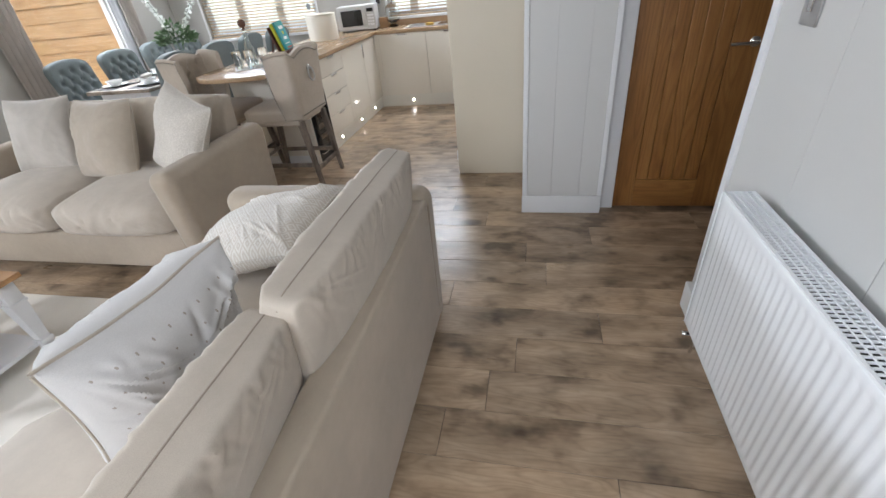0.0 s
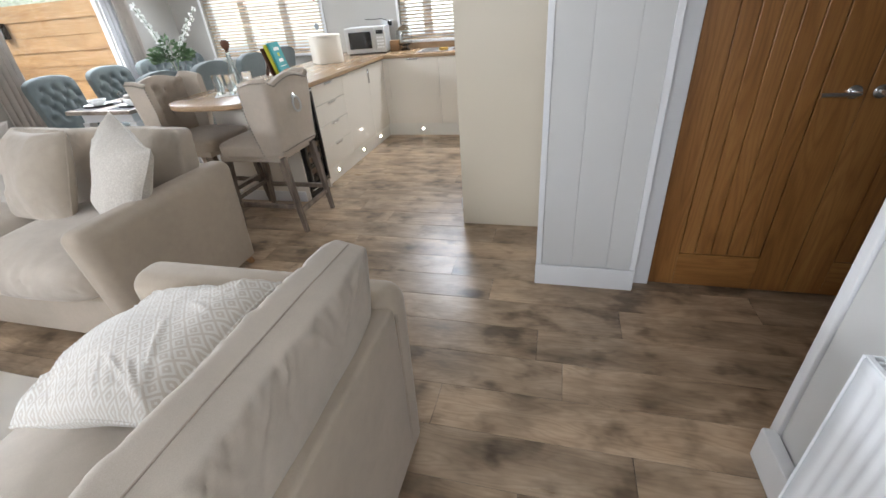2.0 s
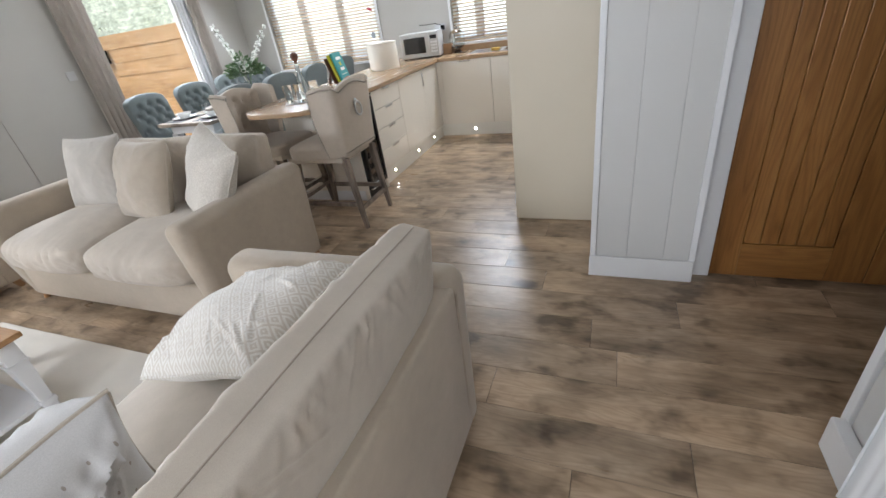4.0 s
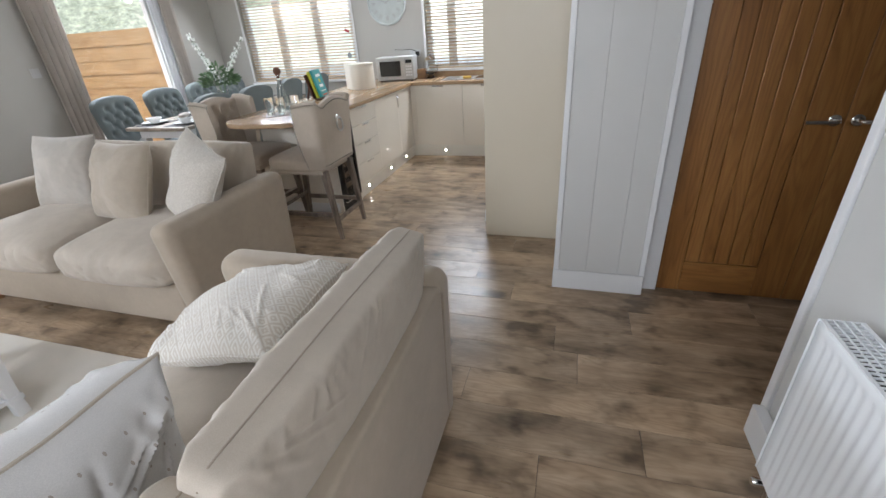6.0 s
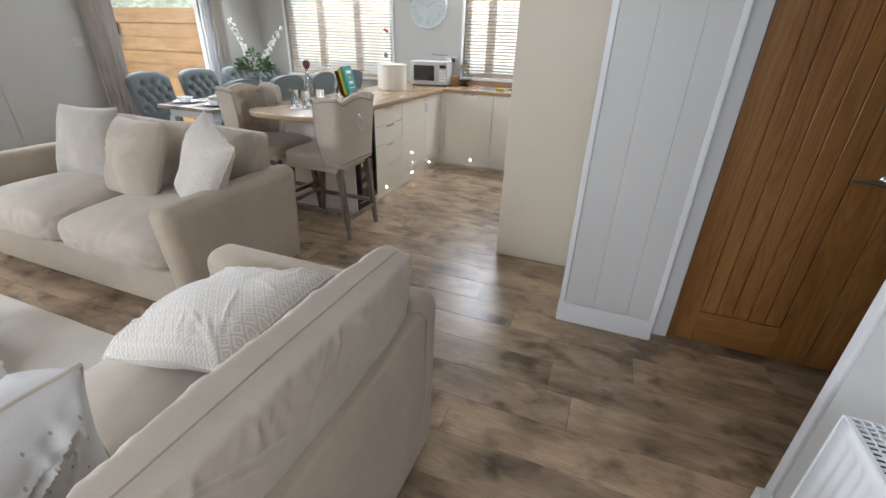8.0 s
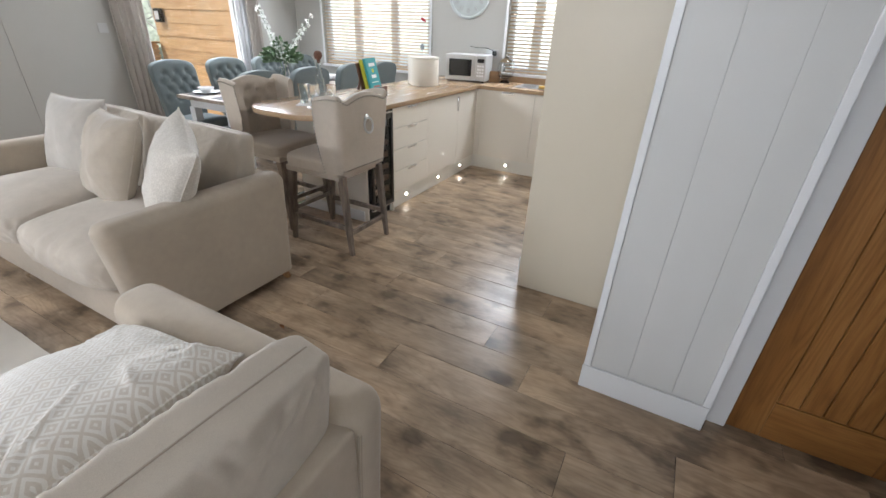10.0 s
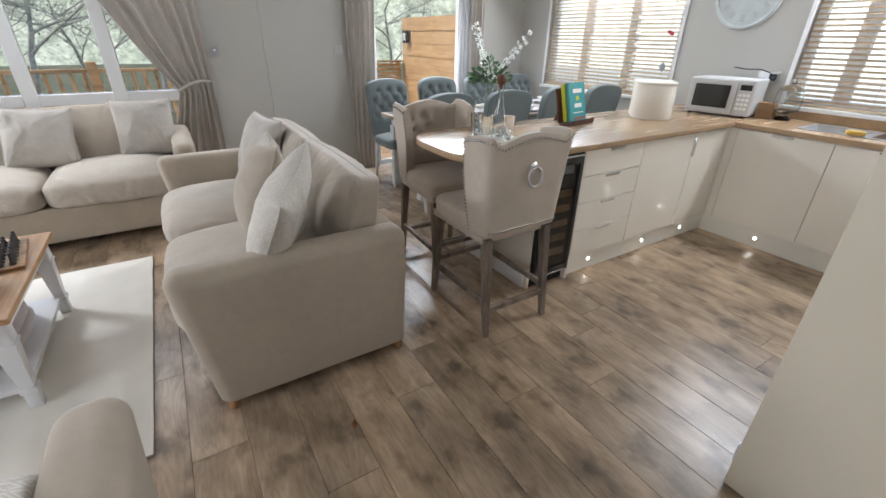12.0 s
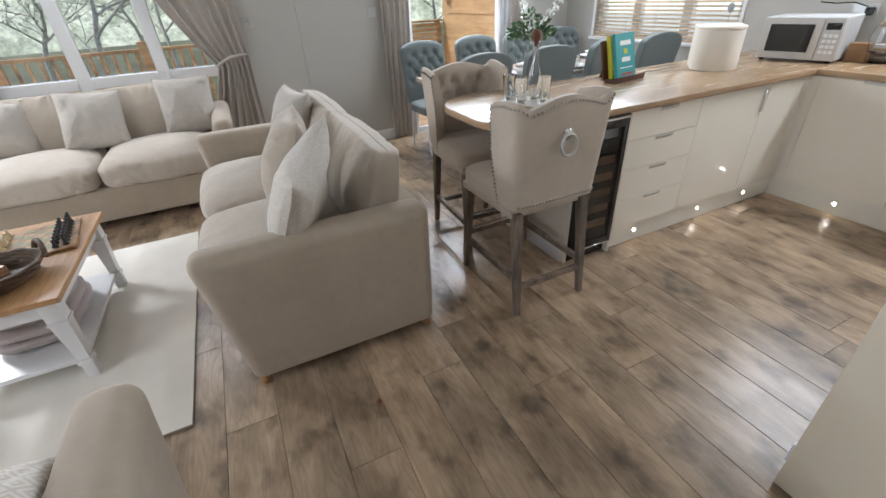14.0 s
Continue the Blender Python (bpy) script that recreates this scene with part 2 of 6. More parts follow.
def floor_wood():
    """Grey-brown printed planks: smoky dark patches, sawn grain, growth lines and knots."""
    m, t, b, link = nodes_of("floor_plank_wood")
    tc = t.nodes.new("ShaderNodeTexCoord").outputs["Object"]
    info = t.nodes.new("ShaderNodeObjectInfo")
    k = t.nodes.new("ShaderNodeVectorMath")
    k.operation = "SCALE"
    k.inputs[0].default_value = (37.0, 61.0, 23.0)
    link(info.outputs["Random"], k.inputs["Scale"])
    a = t.nodes.new("ShaderNodeVectorMath")
    link(tc, a.inputs[0])
    link(k.outputs[0], a.inputs[1])
    tc = a.outputs[0]
    cloud = noise_node(t, link, tc, 2.7, 4, 0.55, (1, 2.3, 1))
    patch = noise_node(t, link, tc, 5.4, 3, 0.5, (1, 1.4, 1))
    streak = noise_node(t, link, tc, 3.6, 5, 0.6, (1, 4, 1))
    fibre = noise_node(t, link, tc, 7, 5, 0.7, (1, 12, 1))
    lines = contour(t, link, tc, 1.7, (1, 5.5, 1), 15.0, 0.3)
    c = ramp(t, link, streak, [(0.28, (0.395, 0.285, 0.188)), (0.5, (0.48, 0.356, 0.242)), (0.72, (0.56, 0.43, 0.302))])
    c = mixed(t, link, c, ramp(t, link, cloud, [(0.28, (0.42, 0.41, 0.40)), (0.42, (0.72, 0.71, 0.70)), (0.56, (1, 1, 1)), (0.75, (1.1, 1.09, 1.08))]), 1.0, "MULTIPLY")
    c = mixed(t, link, c, ramp(t, link, patch, [(0.30, (0.40, 0.38, 0.365)), (0.45, (0.92, 0.915, 0.91)), (0.6, (1, 1, 1))]), 1.0, "MULTIPLY")
    c = mixed(t, link, c, mixed(t, link, (1, 1, 1, 1), (0.86, 0.85, 0.84, 1), lines), 1.0, "MULTIPLY")
    c = mixed(t, link, c, ramp(t, link, fibre, [(0.32, (0.88, 0.87, 0.86)), (0.56, (1, 1, 1))]), 1.0, "MULTIPLY")
    c = mixed(t, link, c, ramp(t, link, info.outputs["Random"], [(0, (0.88, 0.88, 0.89)), (1, (1.1, 1.08, 1.06))]), 1.0, "MULTIPLY")
    warp = t.nodes.new("ShaderNodeVectorMath")
    warp.operation = "MULTIPLY_ADD"
    nz = t.nodes.new("ShaderNodeTexNoise")
    nz.inputs["Scale"].default_value = 14.0
    link(tc, nz.inputs["Vector"])
    link(nz.outputs["Color"], warp.inputs[0])
    warp.inputs[1].default_value = (0.06, 0.04, 0.0)
    link(tc, warp.inputs[2])
    v = t.nodes.new("ShaderNodeTexVoronoi")
    mp = t.nodes.new("ShaderNodeMapping")
    mp.inputs["Scale"].default_value = (0.5, 0.9, 0.6)
    link(warp.outputs[0], mp.inputs[0])
    link(mp.outputs[0], v.inputs["Vector"])
    v.inputs["Scale"].default_value = 3.2
    c = mixed(t, link, c, ramp(t, link, v.outputs["Distance"], [(0.02, (0.26, 0.23, 0.21)), (0.06, (0.55, 0.53, 0.51)), (0.1, (0.78, 0.77, 0.76)), (0.2, (1, 1, 1))]), 1.0, "MULTIPLY")
    link(c, b.inputs["Base Color"])
    link(ramp(t, link, streak, [(0.3, (0.37,) * 3), (0.7, (0.27,) * 3)]), b.inputs["Roughness"])
    bumped(t, link, b, fibre, 0.10, 0.0012)
    return m


FLOOR = floor_wood()
JOINT = surface("floor_joint", (0.07, 0.055, 0.042), 0.8)
WALL = surface("wall_paint", (0.45, 0.434, 0.398), 0.55, 0.02, 1.5, 200, 0.06)
PANEL = surface("panel_paint", (0.585, 0.578, 0.56), 0.42, 0.02, 1.5, 160, 0.06)
TRIM = surface("white_gloss_trim", (0.74, 0.74, 0.745), 0.3, 0.02, 3, 120, 0.04)
CEIL = surface("ceiling_paint", (0.58, 0.57, 0.55), 0.8, 0.02)
OAK_DOOR = oak_veneer("oak_door_wood", "Z")
OAK_RAIL = oak_veneer("oak_rail_wood", "X")
OAK_TOP = wood("oak_worktop_wood", (0.385, 0.255, 0.147), (0.445, 0.303, 0.182), 0.22, "Y", 1.0, False, mottle=0.9)
OAK_TABLE = wood("oak_table_wood", (0.38, 0.2, 0.085), (0.56, 0.33, 0.16), 0.42, "X", 1.0, False, mottle=0.88)
STOOL_WOOD = wood("grey_oak_leg", (0.13, 0.10, 0.08), (0.27, 0.215, 0.17), 0.6, "Z", 2.0, True)
FOOT_WOOD = wood("beech_foot", (0.36, 0.19, 0.085), (0.55, 0.31, 0.15), 0.45, "Z", 2.0, True)
BLIND_WOOD = wood("blind_slat_wood", (0.60, 0.46, 0.30), (0.72, 0.58, 0.41), 0.45, "X", 1.5, True, mottle=0.9)
FENCE_WOOD = wood("fence_board_wood", (0.60, 0.37, 0.17), (0.74, 0.51, 0.27), 0.7, "X", 1.0, True, 0.0, 0.6, mottle=0.85)
RAIL_WOOD = wood("deck_rail_wood", (0.58, 0.35, 0.16), (0.78, 0.54, 0.29), 0.7, "Y", 1.0, True)
DARK_WOOD = wood("mahogany_wood", (0.05, 0.016, 0.01), (0.12, 0.04, 0.024), 0.4, "Z", 1.0, False)
SOFA = fabric("sofa_cloth", (0.455, 0.382, 0.302))
SOFA_LOOSE = fabric("sofa_cushion_cloth", (0.525, 0.46, 0.385), wrinkle=0.006)
SOFA_SEAM = fabric("sofa_piping_cloth", (0.36, 0.30, 0.24))
CUSHION = fabric("plain_cushion_cloth", (0.47, 0.405, 0.33), wrinkle=0.007)
CUSHION_W = fabric("white_cushion_cloth", (0.51, 0.47, 0.42), wrinkle=0.007)
DIAMOND = patterned("diamond_cushion_cloth", (0.78, 0.75, 0.70), (0.65, 0.59, 0.52), "diamond")
DOTS = patterned("dotted_cushion_cloth", (0.56, 0.54, 0.52), (0.34, 0.29, 0.25), "dots")
KNIT = patterned("nubbly_cushion_cloth", (0.50, 0.45, 0.39), (0.68, 0.63, 0.56), "knit")
STOOL_CLOTH = fabric("stool_linen", (0.50, 0.43, 0.355), 500)
BLUE_CLOTH = fabric("blue_grey_linen", (0.152, 0.178, 0.178), 500)
CURTAIN = fabric("curtain_cloth", (0.50, 0.455, 0.41), 500)
VOILE = fabric("curtain_lining", (0.72, 0.72, 0.74), 500)
RUG = surface("ivory_rug_pile", (0.84, 0.79, 0.71), 0.95, 0.06, 3.5, 260, 0.5, 0.006, sheen=0.3)
CREAM = surface("cream_gloss_front", (0.80, 0.745, 0.66), 0.09, 0.015, 1.5, 60, 0.01)
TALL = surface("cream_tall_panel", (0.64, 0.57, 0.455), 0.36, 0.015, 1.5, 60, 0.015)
NAILHEAD = surface("aged_nailhead", (0.30, 0.275, 0.24), 0.33, 0.15, 8, 80, 0.02, metal=1.0)
CHROME = surface("polished_chrome", (0.75, 0.75, 0.76), 0.12, 0.03, 6, 60, 0.01, metal=1.0)
SATIN = surface("satin_chrome", (0.82, 0.82, 0.82), 0.26, 0.03, 6, 60, 0.01, metal=1.0)
STEEL = surface("brushed_steel", (0.5, 0.5, 0.5), 0.34, 0.05, 6, 160, 0.05, metal=1.0)
BLACK = surface("black_gloss", (0.012, 0.012, 0.013), 0.12, 0.2)
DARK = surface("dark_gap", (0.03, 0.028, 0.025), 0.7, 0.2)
WHITE_METAL = surface("white_enamel", (0.80, 0.815, 0.83), 0.32, 0.015, 2, 150, 0.02)
UPVC = surface("white_window_frame", (0.82, 0.83, 0.84), 0.35, 0.02)
GLASS = glassy("window_glass")
CLEAR = glassy("clear_glass", (0.97, 0.99, 0.99))
LED = glow("plinth_led", (1.0, 0.95, 0.86), 60.0)
PLASTIC = surface("white_plastic", (0.52, 0.52, 0.51), 0.4, 0.02)
TEAL = surface("teal_book_cover", (0.02, 0.30, 0.31), 0.4, 0.06)
LIME = surface("lime_book_cover", (0.52, 0.52, 0.03), 0.45, 0.06)
PAPER = surface("book_pages", (0.75, 0.7, 0.6), 0.9, 0.05, 4, 400, 0.3)
LEAF = surface("leaf_green", (0.085, 0.155, 0.06), 0.5, 0.3)
PETAL = surface("white_petal", (0.82, 0.82, 0.79), 0.6, 0.05)
WICKER = surface("wicker_twig", (0.10, 0.06, 0.035), 0.65, 0.35, 30, 200, 0.5, 0.003)
BLANKET = fabric("pink_grey_blanket", (0.52, 0.46, 0.45), 300)
CHINA = surface("white_china", (0.80, 0.80, 0.79), 0.18, 0.02)
SLATE = surface("slate_mat", (0.06, 0.055, 0.055), 0.6, 0.2)


# ---- building helpers ----
def part(name, bm, material, parent=None, label="", smooth=True):
    """Links a bmesh as one mesh object, under a thing or a part."""
    me = bpy.data.meshes.new(name)
    if smooth:
        bm.normal_update()
        plain = len(bm.faces) <= 150
        curved = [not (plain and max(abs(c) for c in f.normal) > 0.9999) for f in bm.faces]
    bm.normal_update()
    bm.to_mesh(me)
    bm.free()
    if smooth:
        me.set_sharp_from_angle(angle=radians(38))
        me.polygons.foreach_set("use_smooth", curved)
    me.materials.append(material)
    ob = new(name, me)
    if parent:
        ob.parent = parent
    if label:
        tagged(ob, label)
    return ob


def twin(ob, name, m, parent):
    """Another piece on the same mesh."""
    o = new(name, ob.data)
    o.parent = parent
    o.matrix_basis = m
    return o


def thing(name, label, category, group="", m=None, kind=""):
    e = new(name)
    e.empty_display_size = 0.1
    if m is not None:
        e.matrix_basis = m
    return tagged(e, label, category, group, kind)


def box(x0, x1, y0, y1, z0, z1, bevel=0.0, seg=2, bm=None, keep_bottom=False):
    own = bmesh.new()
    bmesh.ops.create_cube(own, size=1)
    for v in own.verts:
        v.co = Vector((x0 + (v.co.x + 0.5) * (x1 - x0), y0 + (v.co.y + 0.5) * (y1 - y0), z0 + (v.co.z + 0.5) * (z1 - z0)))
    if bevel:
        es = [e for e in own.edges if not (keep_bottom and all(v.co.z < z0 + 1e-5 for v in e.verts))]
        bmesh.ops.bevel(own, geom=es, offset=bevel, segments=seg, affect="EDGES", profile=0.5)
    if bm is None:
        return own
    return join(bm, own)


def join(bm, other):
    """Adds the other bmesh to the first."""
    vs = [bm.verts.new(v.co) for v in other.verts]
    other.verts.index_update()
    for f in other.faces:
        bm.faces.new([vs[v.index] for v in f.verts])
    other.free()
    return bm


def moved(bm, m):
    bm.transform(m)
    return bm


def tube(points, radius, seg=8, closed=False, bm=None):
    """A round rod along points; radius a number or one for each point."""
    bm = bm or bmesh.new()
    pts = [Vector(p) for p in points]
    n = len(pts)
    rings = []
    up = Vector((0, 0, 1))
    for i, p in enumerate(pts):
        a = pts[(i - 1) % n] if closed or i else p
        b = pts[(i + 1) % n] if closed or i < n - 1 else p
        d = (b - a).normalized()
        s = d.cross(up)
        if s.length < 0.05:
            s = d.cross(Vector((0, 1, 0)))
        s.normalize()
        w = s.cross(d)
        r = radius[i] if isinstance(radius, (list, tuple)) else radius
        rings.append([bm.verts.new(p + r * (math.cos(q) * s + math.sin(q) * w)) for q in (2 * math.pi * k / seg for k in range(seg))])
    for i in range(n if closed else n - 1):
        a, b = rings[i], rings[(i + 1) % n]
        for k in range(seg):
            bm.faces.new((a[k], a[(k + 1) % seg], b[(k + 1) % seg], b[k]))
    if not closed:
        bm.faces.new(rings[0][::-1])
        bm.faces.new(rings[-1])
    return bm


def lathe(profile, seg=24, bm=None):
    """Turns (radius, height) pairs about z."""
    bm = bm or bmesh.new()
    rings = []
    for r, z in profile:
        if r < 1e-6:
            rings.append([bm.verts.new((0, 0, z))])
        else:
            rings.append([bm.verts.new((r * math.cos(q), r * math.sin(q), z)) for q in (2 * math.pi * k / seg for k in range(seg))])
    for a, b in zip(rings, rings[1:]):
        for k in range(seg):
            va = [a[k % len(a)], a[(k + 1) % len(a)]]
            vb = [b[k % len(b)], b[(k + 1) % len(b)]]
            vs = []
            for v in (va[0], va[1], vb[1], vb[0]):
                if v not in vs:
                    vs.append(v)
            if len(vs) > 2:
                bm.faces.new(vs)
    return bm


def soft(sx, sy, sz, p=6.0, cuts=18, warp=None):
    """A padded block with rounded edges; warp moves each point (in metres) after the rounding."""
    bm = bmesh.new()
    bmesh.ops.create_cube(bm, size=2)
    bmesh.ops.subdivide_edges(bm, edges=bm.edges[:], cuts=cuts, use_grid_fill=True)
    for v in bm.verts:
        c = v.co
        r = (abs(c.x) ** p + abs(c.y) ** p + abs(c.z) ** p) ** (1 / p)
        q = Vector((c.x / r * sx / 2, c.y / r * sy / 2, c.z / r * sz / 2))
        v.co = warp(q) if warp else q
    return bm


def crease(q, seed, f=9.0):
    """Sharp little folds, 0 to 1."""
    v = Vector((q.x * f + seed * 7.1, q.y * f + seed * 3.3, q.z * f - seed))
    return 1 - abs(noise.noise(v)) * 2.2


def folds(seed, w, n, reach):
    """Short gathers that run from a seam at s = 0: (start, slope, length, width, depth)."""
    r = random.Random(seed)
    made = [(r.uniform(-w / 2, w / 2), r.uniform(-0.7, 0.7), r.uniform(0.3, 1.0) * reach, r.uniform(0.006, 0.012), r.choice((-1, 1, 1)) * r.uniform(0.002, 0.0055)) for _ in range(n)]
    for e in (-1, 1):
        for k in range(4):
            made.append((e * w / 2 * 0.97, -e * (0.25 + 0.55 * k), reach * r.uniform(0.7, 1.2), 0.012, 0.005))
    return made


def gathered(x, s, made):
    out = 0.0
    s -= 0.012
    for x0, slope, length, width, depth in made:
        if 0 < s < length:
            d = (x - x0 - slope * s) / width
            if abs(d) < 3:
                out += depth * math.exp(-d * d) * math.sin(math.pi * min(1, max(0, s / length)) ** 0.9)
    return out


def pillow(w, h, t, seed, cuts=44, slump=0.0, wrinkle=0.005, crumple=0.7):
    """A scatter cushion standing in the xz plane, its foot at z = 0."""
    bm = bmesh.new()
    n = cuts
    sides = []
    gath = [folds(int(seed * 31 + e), w, 7, 0.12) for e in range(4)]
    for s in (1, -1):
        g = {}
        for i in range(n + 1):
            for j in range(n + 1):
                u, v = 2 * i / n - 1, 2 * j / n - 1
                edge = i in (0, n) or j in (0, n)
                if edge and s < 0:
                    g[i, j] = sides[0][i, j]
                    continue
                x = u * w / 2 * (1 - 0.065 * (1 - v * v))
                z = v * h / 2 * (1 - 0.065 * (1 - u * u))
                d = t / 2 * (max(0, (1 - u ** 2) * (1 - v ** 2)) ** 0.47)
                far = 1 - max(abs(u), abs(v))
                k = noise.noise(Vector((u * 2.3 + seed, v * 2.3, s + seed))) * 0.006
                k += wrinkle * max(0, crease(Vector((u * 0.9, s * 2.0, v * 0.9)), seed, 2.4)) ** 3 * min(1, far * 6) * (0.5 + abs(u * v))
                k += (gathered(u * w / 2, (1 - abs(v)) * h / 2, gath[0 if v > 0 else 1]) + gathered(v * w / 2, (1 - abs(u)) * w / 2, gath[2 if u > 0 else 3])) * crumple
                y = s * (d + k * min(1, far * 5)) + 0.02 * noise.noise(Vector((u * 1.3, v * 1.3, seed * 3.0)))
                zz = z + h / 2 * 0.94
                x += slump * (zz / h) ** 2 * 0.1
                g[i, j] = bm.verts.new((x, y, max(0.0, zz)))
        sides.append(g)
        for i in range(n):
            for j in range(n):
                q = [g[i, j], g[i + 1, j], g[i + 1, j + 1], g[i, j + 1]]
                bm.faces.new(q if s < 0 else q[::-1])
    g = sides[0]
    loop = [g[i, 0] for i in range(n)] + [g[n, j] for j in range(n)] + [g[n - i, n] for i in range(n)] + [g[0, n - j] for j in range(n)]
    return bm, [v.co.copy() for v in loop]


def scatter_cushion(label, m, cloth, w=0.45, h=0.45, t=0.17, seed=1, piping=None, group="scatter cushions", crumple=0.7, cuts=44):
    c = thing("scatter_cushion", label, "cushion", group, m)
    bm, loop = pillow(w, h, t, seed, cuts, crumple=crumple)
    part("cover", bm, cloth, c)
    part("piping", tube(loop, 0.004, 6, True), piping or cloth, c)
    return c


# ---- structure ----
WX, NY, EX, SY, TOP = -5.05, 6.25, 0.82, -1.5, 2.4


def wall_with_holes(name, axis, face, out, a0, a1, holes, label, material=WALL):
    """A wall of thickness 0.16 whose inner face lies at face; holes are (a0, a1, z0, z1) along it."""
    bm = bmesh.new()
    lo, hi = (face, face + out * 0.16) if out > 0 else (face + out * 0.16, face)

    def put(p0, p1, z0, z1):
        if p1 - p0 > 1e-4 and z1 - z0 > 1e-4:
            box(lo, hi, p0, p1, z0, z1, bm=bm) if axis == "x" else box(p0, p1, lo, hi, z0, z1, bm=bm)

    at = a0
    for h0, h1, z0, z1 in sorted(holes):
        put(at, h0, -0.1, TOP)
        put(h0, h1, -0.1, z0)
        put(h0, h1, z1, TOP)
        at = h1
    put(at, a1, -0.1, TOP)
    ob = part(name, bm, material, smooth=False)
    return tagged(ob, label, "wall", kind="structure")


WIN1, WIN2, PATIO = (0.35, 2.3, 0.06, 2.3), (-1.3, -0.35, 0.06, 2.3), (4.1, 5.32, 0.0, 2.3)
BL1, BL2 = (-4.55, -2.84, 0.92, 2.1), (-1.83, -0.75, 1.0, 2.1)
# Unseen south opening, assumed to house the fill lamp behind the camera.
SWIN_ASSUMED = (-1.95, 0.7, 0.9, 2.2)
wall_west = wall_with_holes("wall_west", "x", WX, -1, SY, NY + 0.16, [WIN1, WIN2, PATIO], "pale painted panelled wall with tall glazed openings")
wall_north = wall_with_holes("wall_north", "y", NY, 1, WX, 3.0, [BL1, BL2], "pale painted wall with two blinded windows")
# End wall is unseen; its place was chosen for the added lamp.
wall_south = wall_with_holes("wall_south", "y", SY, -1, WX - 0.16, 3.0, [SWIN_ASSUMED], "assumed pale end wall with one wide window, out of view")
wall_hall = tagged(part("wall_hall", box(2.6, 2.76, -1.5, 6.25, -0.1, TOP), WALL, smooth=False), "plain pale painted wall at the hall's end", "wall", kind="structure")
wall_east = tagged(part("wall_east", box(EX, EX + 0.11, SY, 1.915, -0.1, TOP), WALL, smooth=False), "cream painted panelled partition behind the radiator", "wall", kind="structure")
ceiling = tagged(part("ceiling", box(WX - 0.16, 2.76, SY - 0.16, NY + 0.16, TOP, TOP + 0.15), CEIL, smooth=False), "plain white flat ceiling", "ceiling", kind="structure")

# boards of the east partition, with fine open joints, and its end trim
edges = [1.885, 1.5, 1.1, 0.7, 0.3, -0.1, -0.5, -0.9, -1.49]
for b, a in zip(edges, edges[1:]):
    part("board", box(EX - 0.003, EX - 0.0003, a + 0.0008, b - 0.0008, 0.12, TOP - 0.01, 0.0011, 1), PANEL, wall_east)
part("corner_trim", box(EX - 0.014, EX + 0.124, 1.887, 1.927, 0.0, TOP - 0.01, 0.004), TRIM, wall_east)
part("baseboard", box(EX - 0.05, EX - 0.007, SY, 1.905, 0.0, 0.14, 0.006), TRIM, wall_east)

# pier of white boards between the kitchen and the cupboard doors
pier = tagged(part("wall_pier", box(0.006, 0.5, 2.8168, 3.46, 0, TOP), PANEL, smooth=False), "white panelled pier with grooved boards", "wall", kind="structure")
for a, b in ((0.0305, 0.1856), (0.1866, 0.3606), (0.3616, 0.4775)):
    part("board", box(a, b, 2.814, 2.8165, 0.12, TOP - 0.01, 0.0011, 1), PANEL, pier)
part("corner_trim", box(0.001, 0.03, 2.809, 2.84, 0.12, TOP - 0.01, 0.003), TRIM, pier)
part("corner_trim", box(0.478, 0.507, 2.809, 2.90, 0.0, TOP - 0.01, 0.003), TRIM, pier)
part("baseboard", box(-0.002, 0.504, 2.798, 2.8085, 0.0, 0.125, 0.004), TRIM, pier)

# cupboard with two oak doors in a white lining
lining = tagged(part("door_frame", box(0.508, 0.592, 2.875, 3.0, 0, 2.06, 0.004), TRIM), "white painted door lining", "door frame", kind="structure")
part("jamb", box(1.862, 1.95, 2.875, 3.0, 0, 2.06, 0.004), TRIM, lining)
part("head", box(0.592, 1.862, 2.875, 3.0, 2.0, 2.06, 0.004), TRIM, lining)
tagged(part("wall_cupboard", box(0.51, 2.6, 2.9, 3.0, 2.06, TOP, bm=box(1.95, 2.6, 2.9, 3.0, 0, 2.06)), WALL, smooth=False), "plain pale wall over the cupboard doors", "wall", kind="structure")
tagged(part("wall_cupboard_back", box(0.5, 2.6, 3.46, 3.56, 0, TOP), WALL, smooth=False), "plain wall behind the cupboard", "wall", kind="structure")


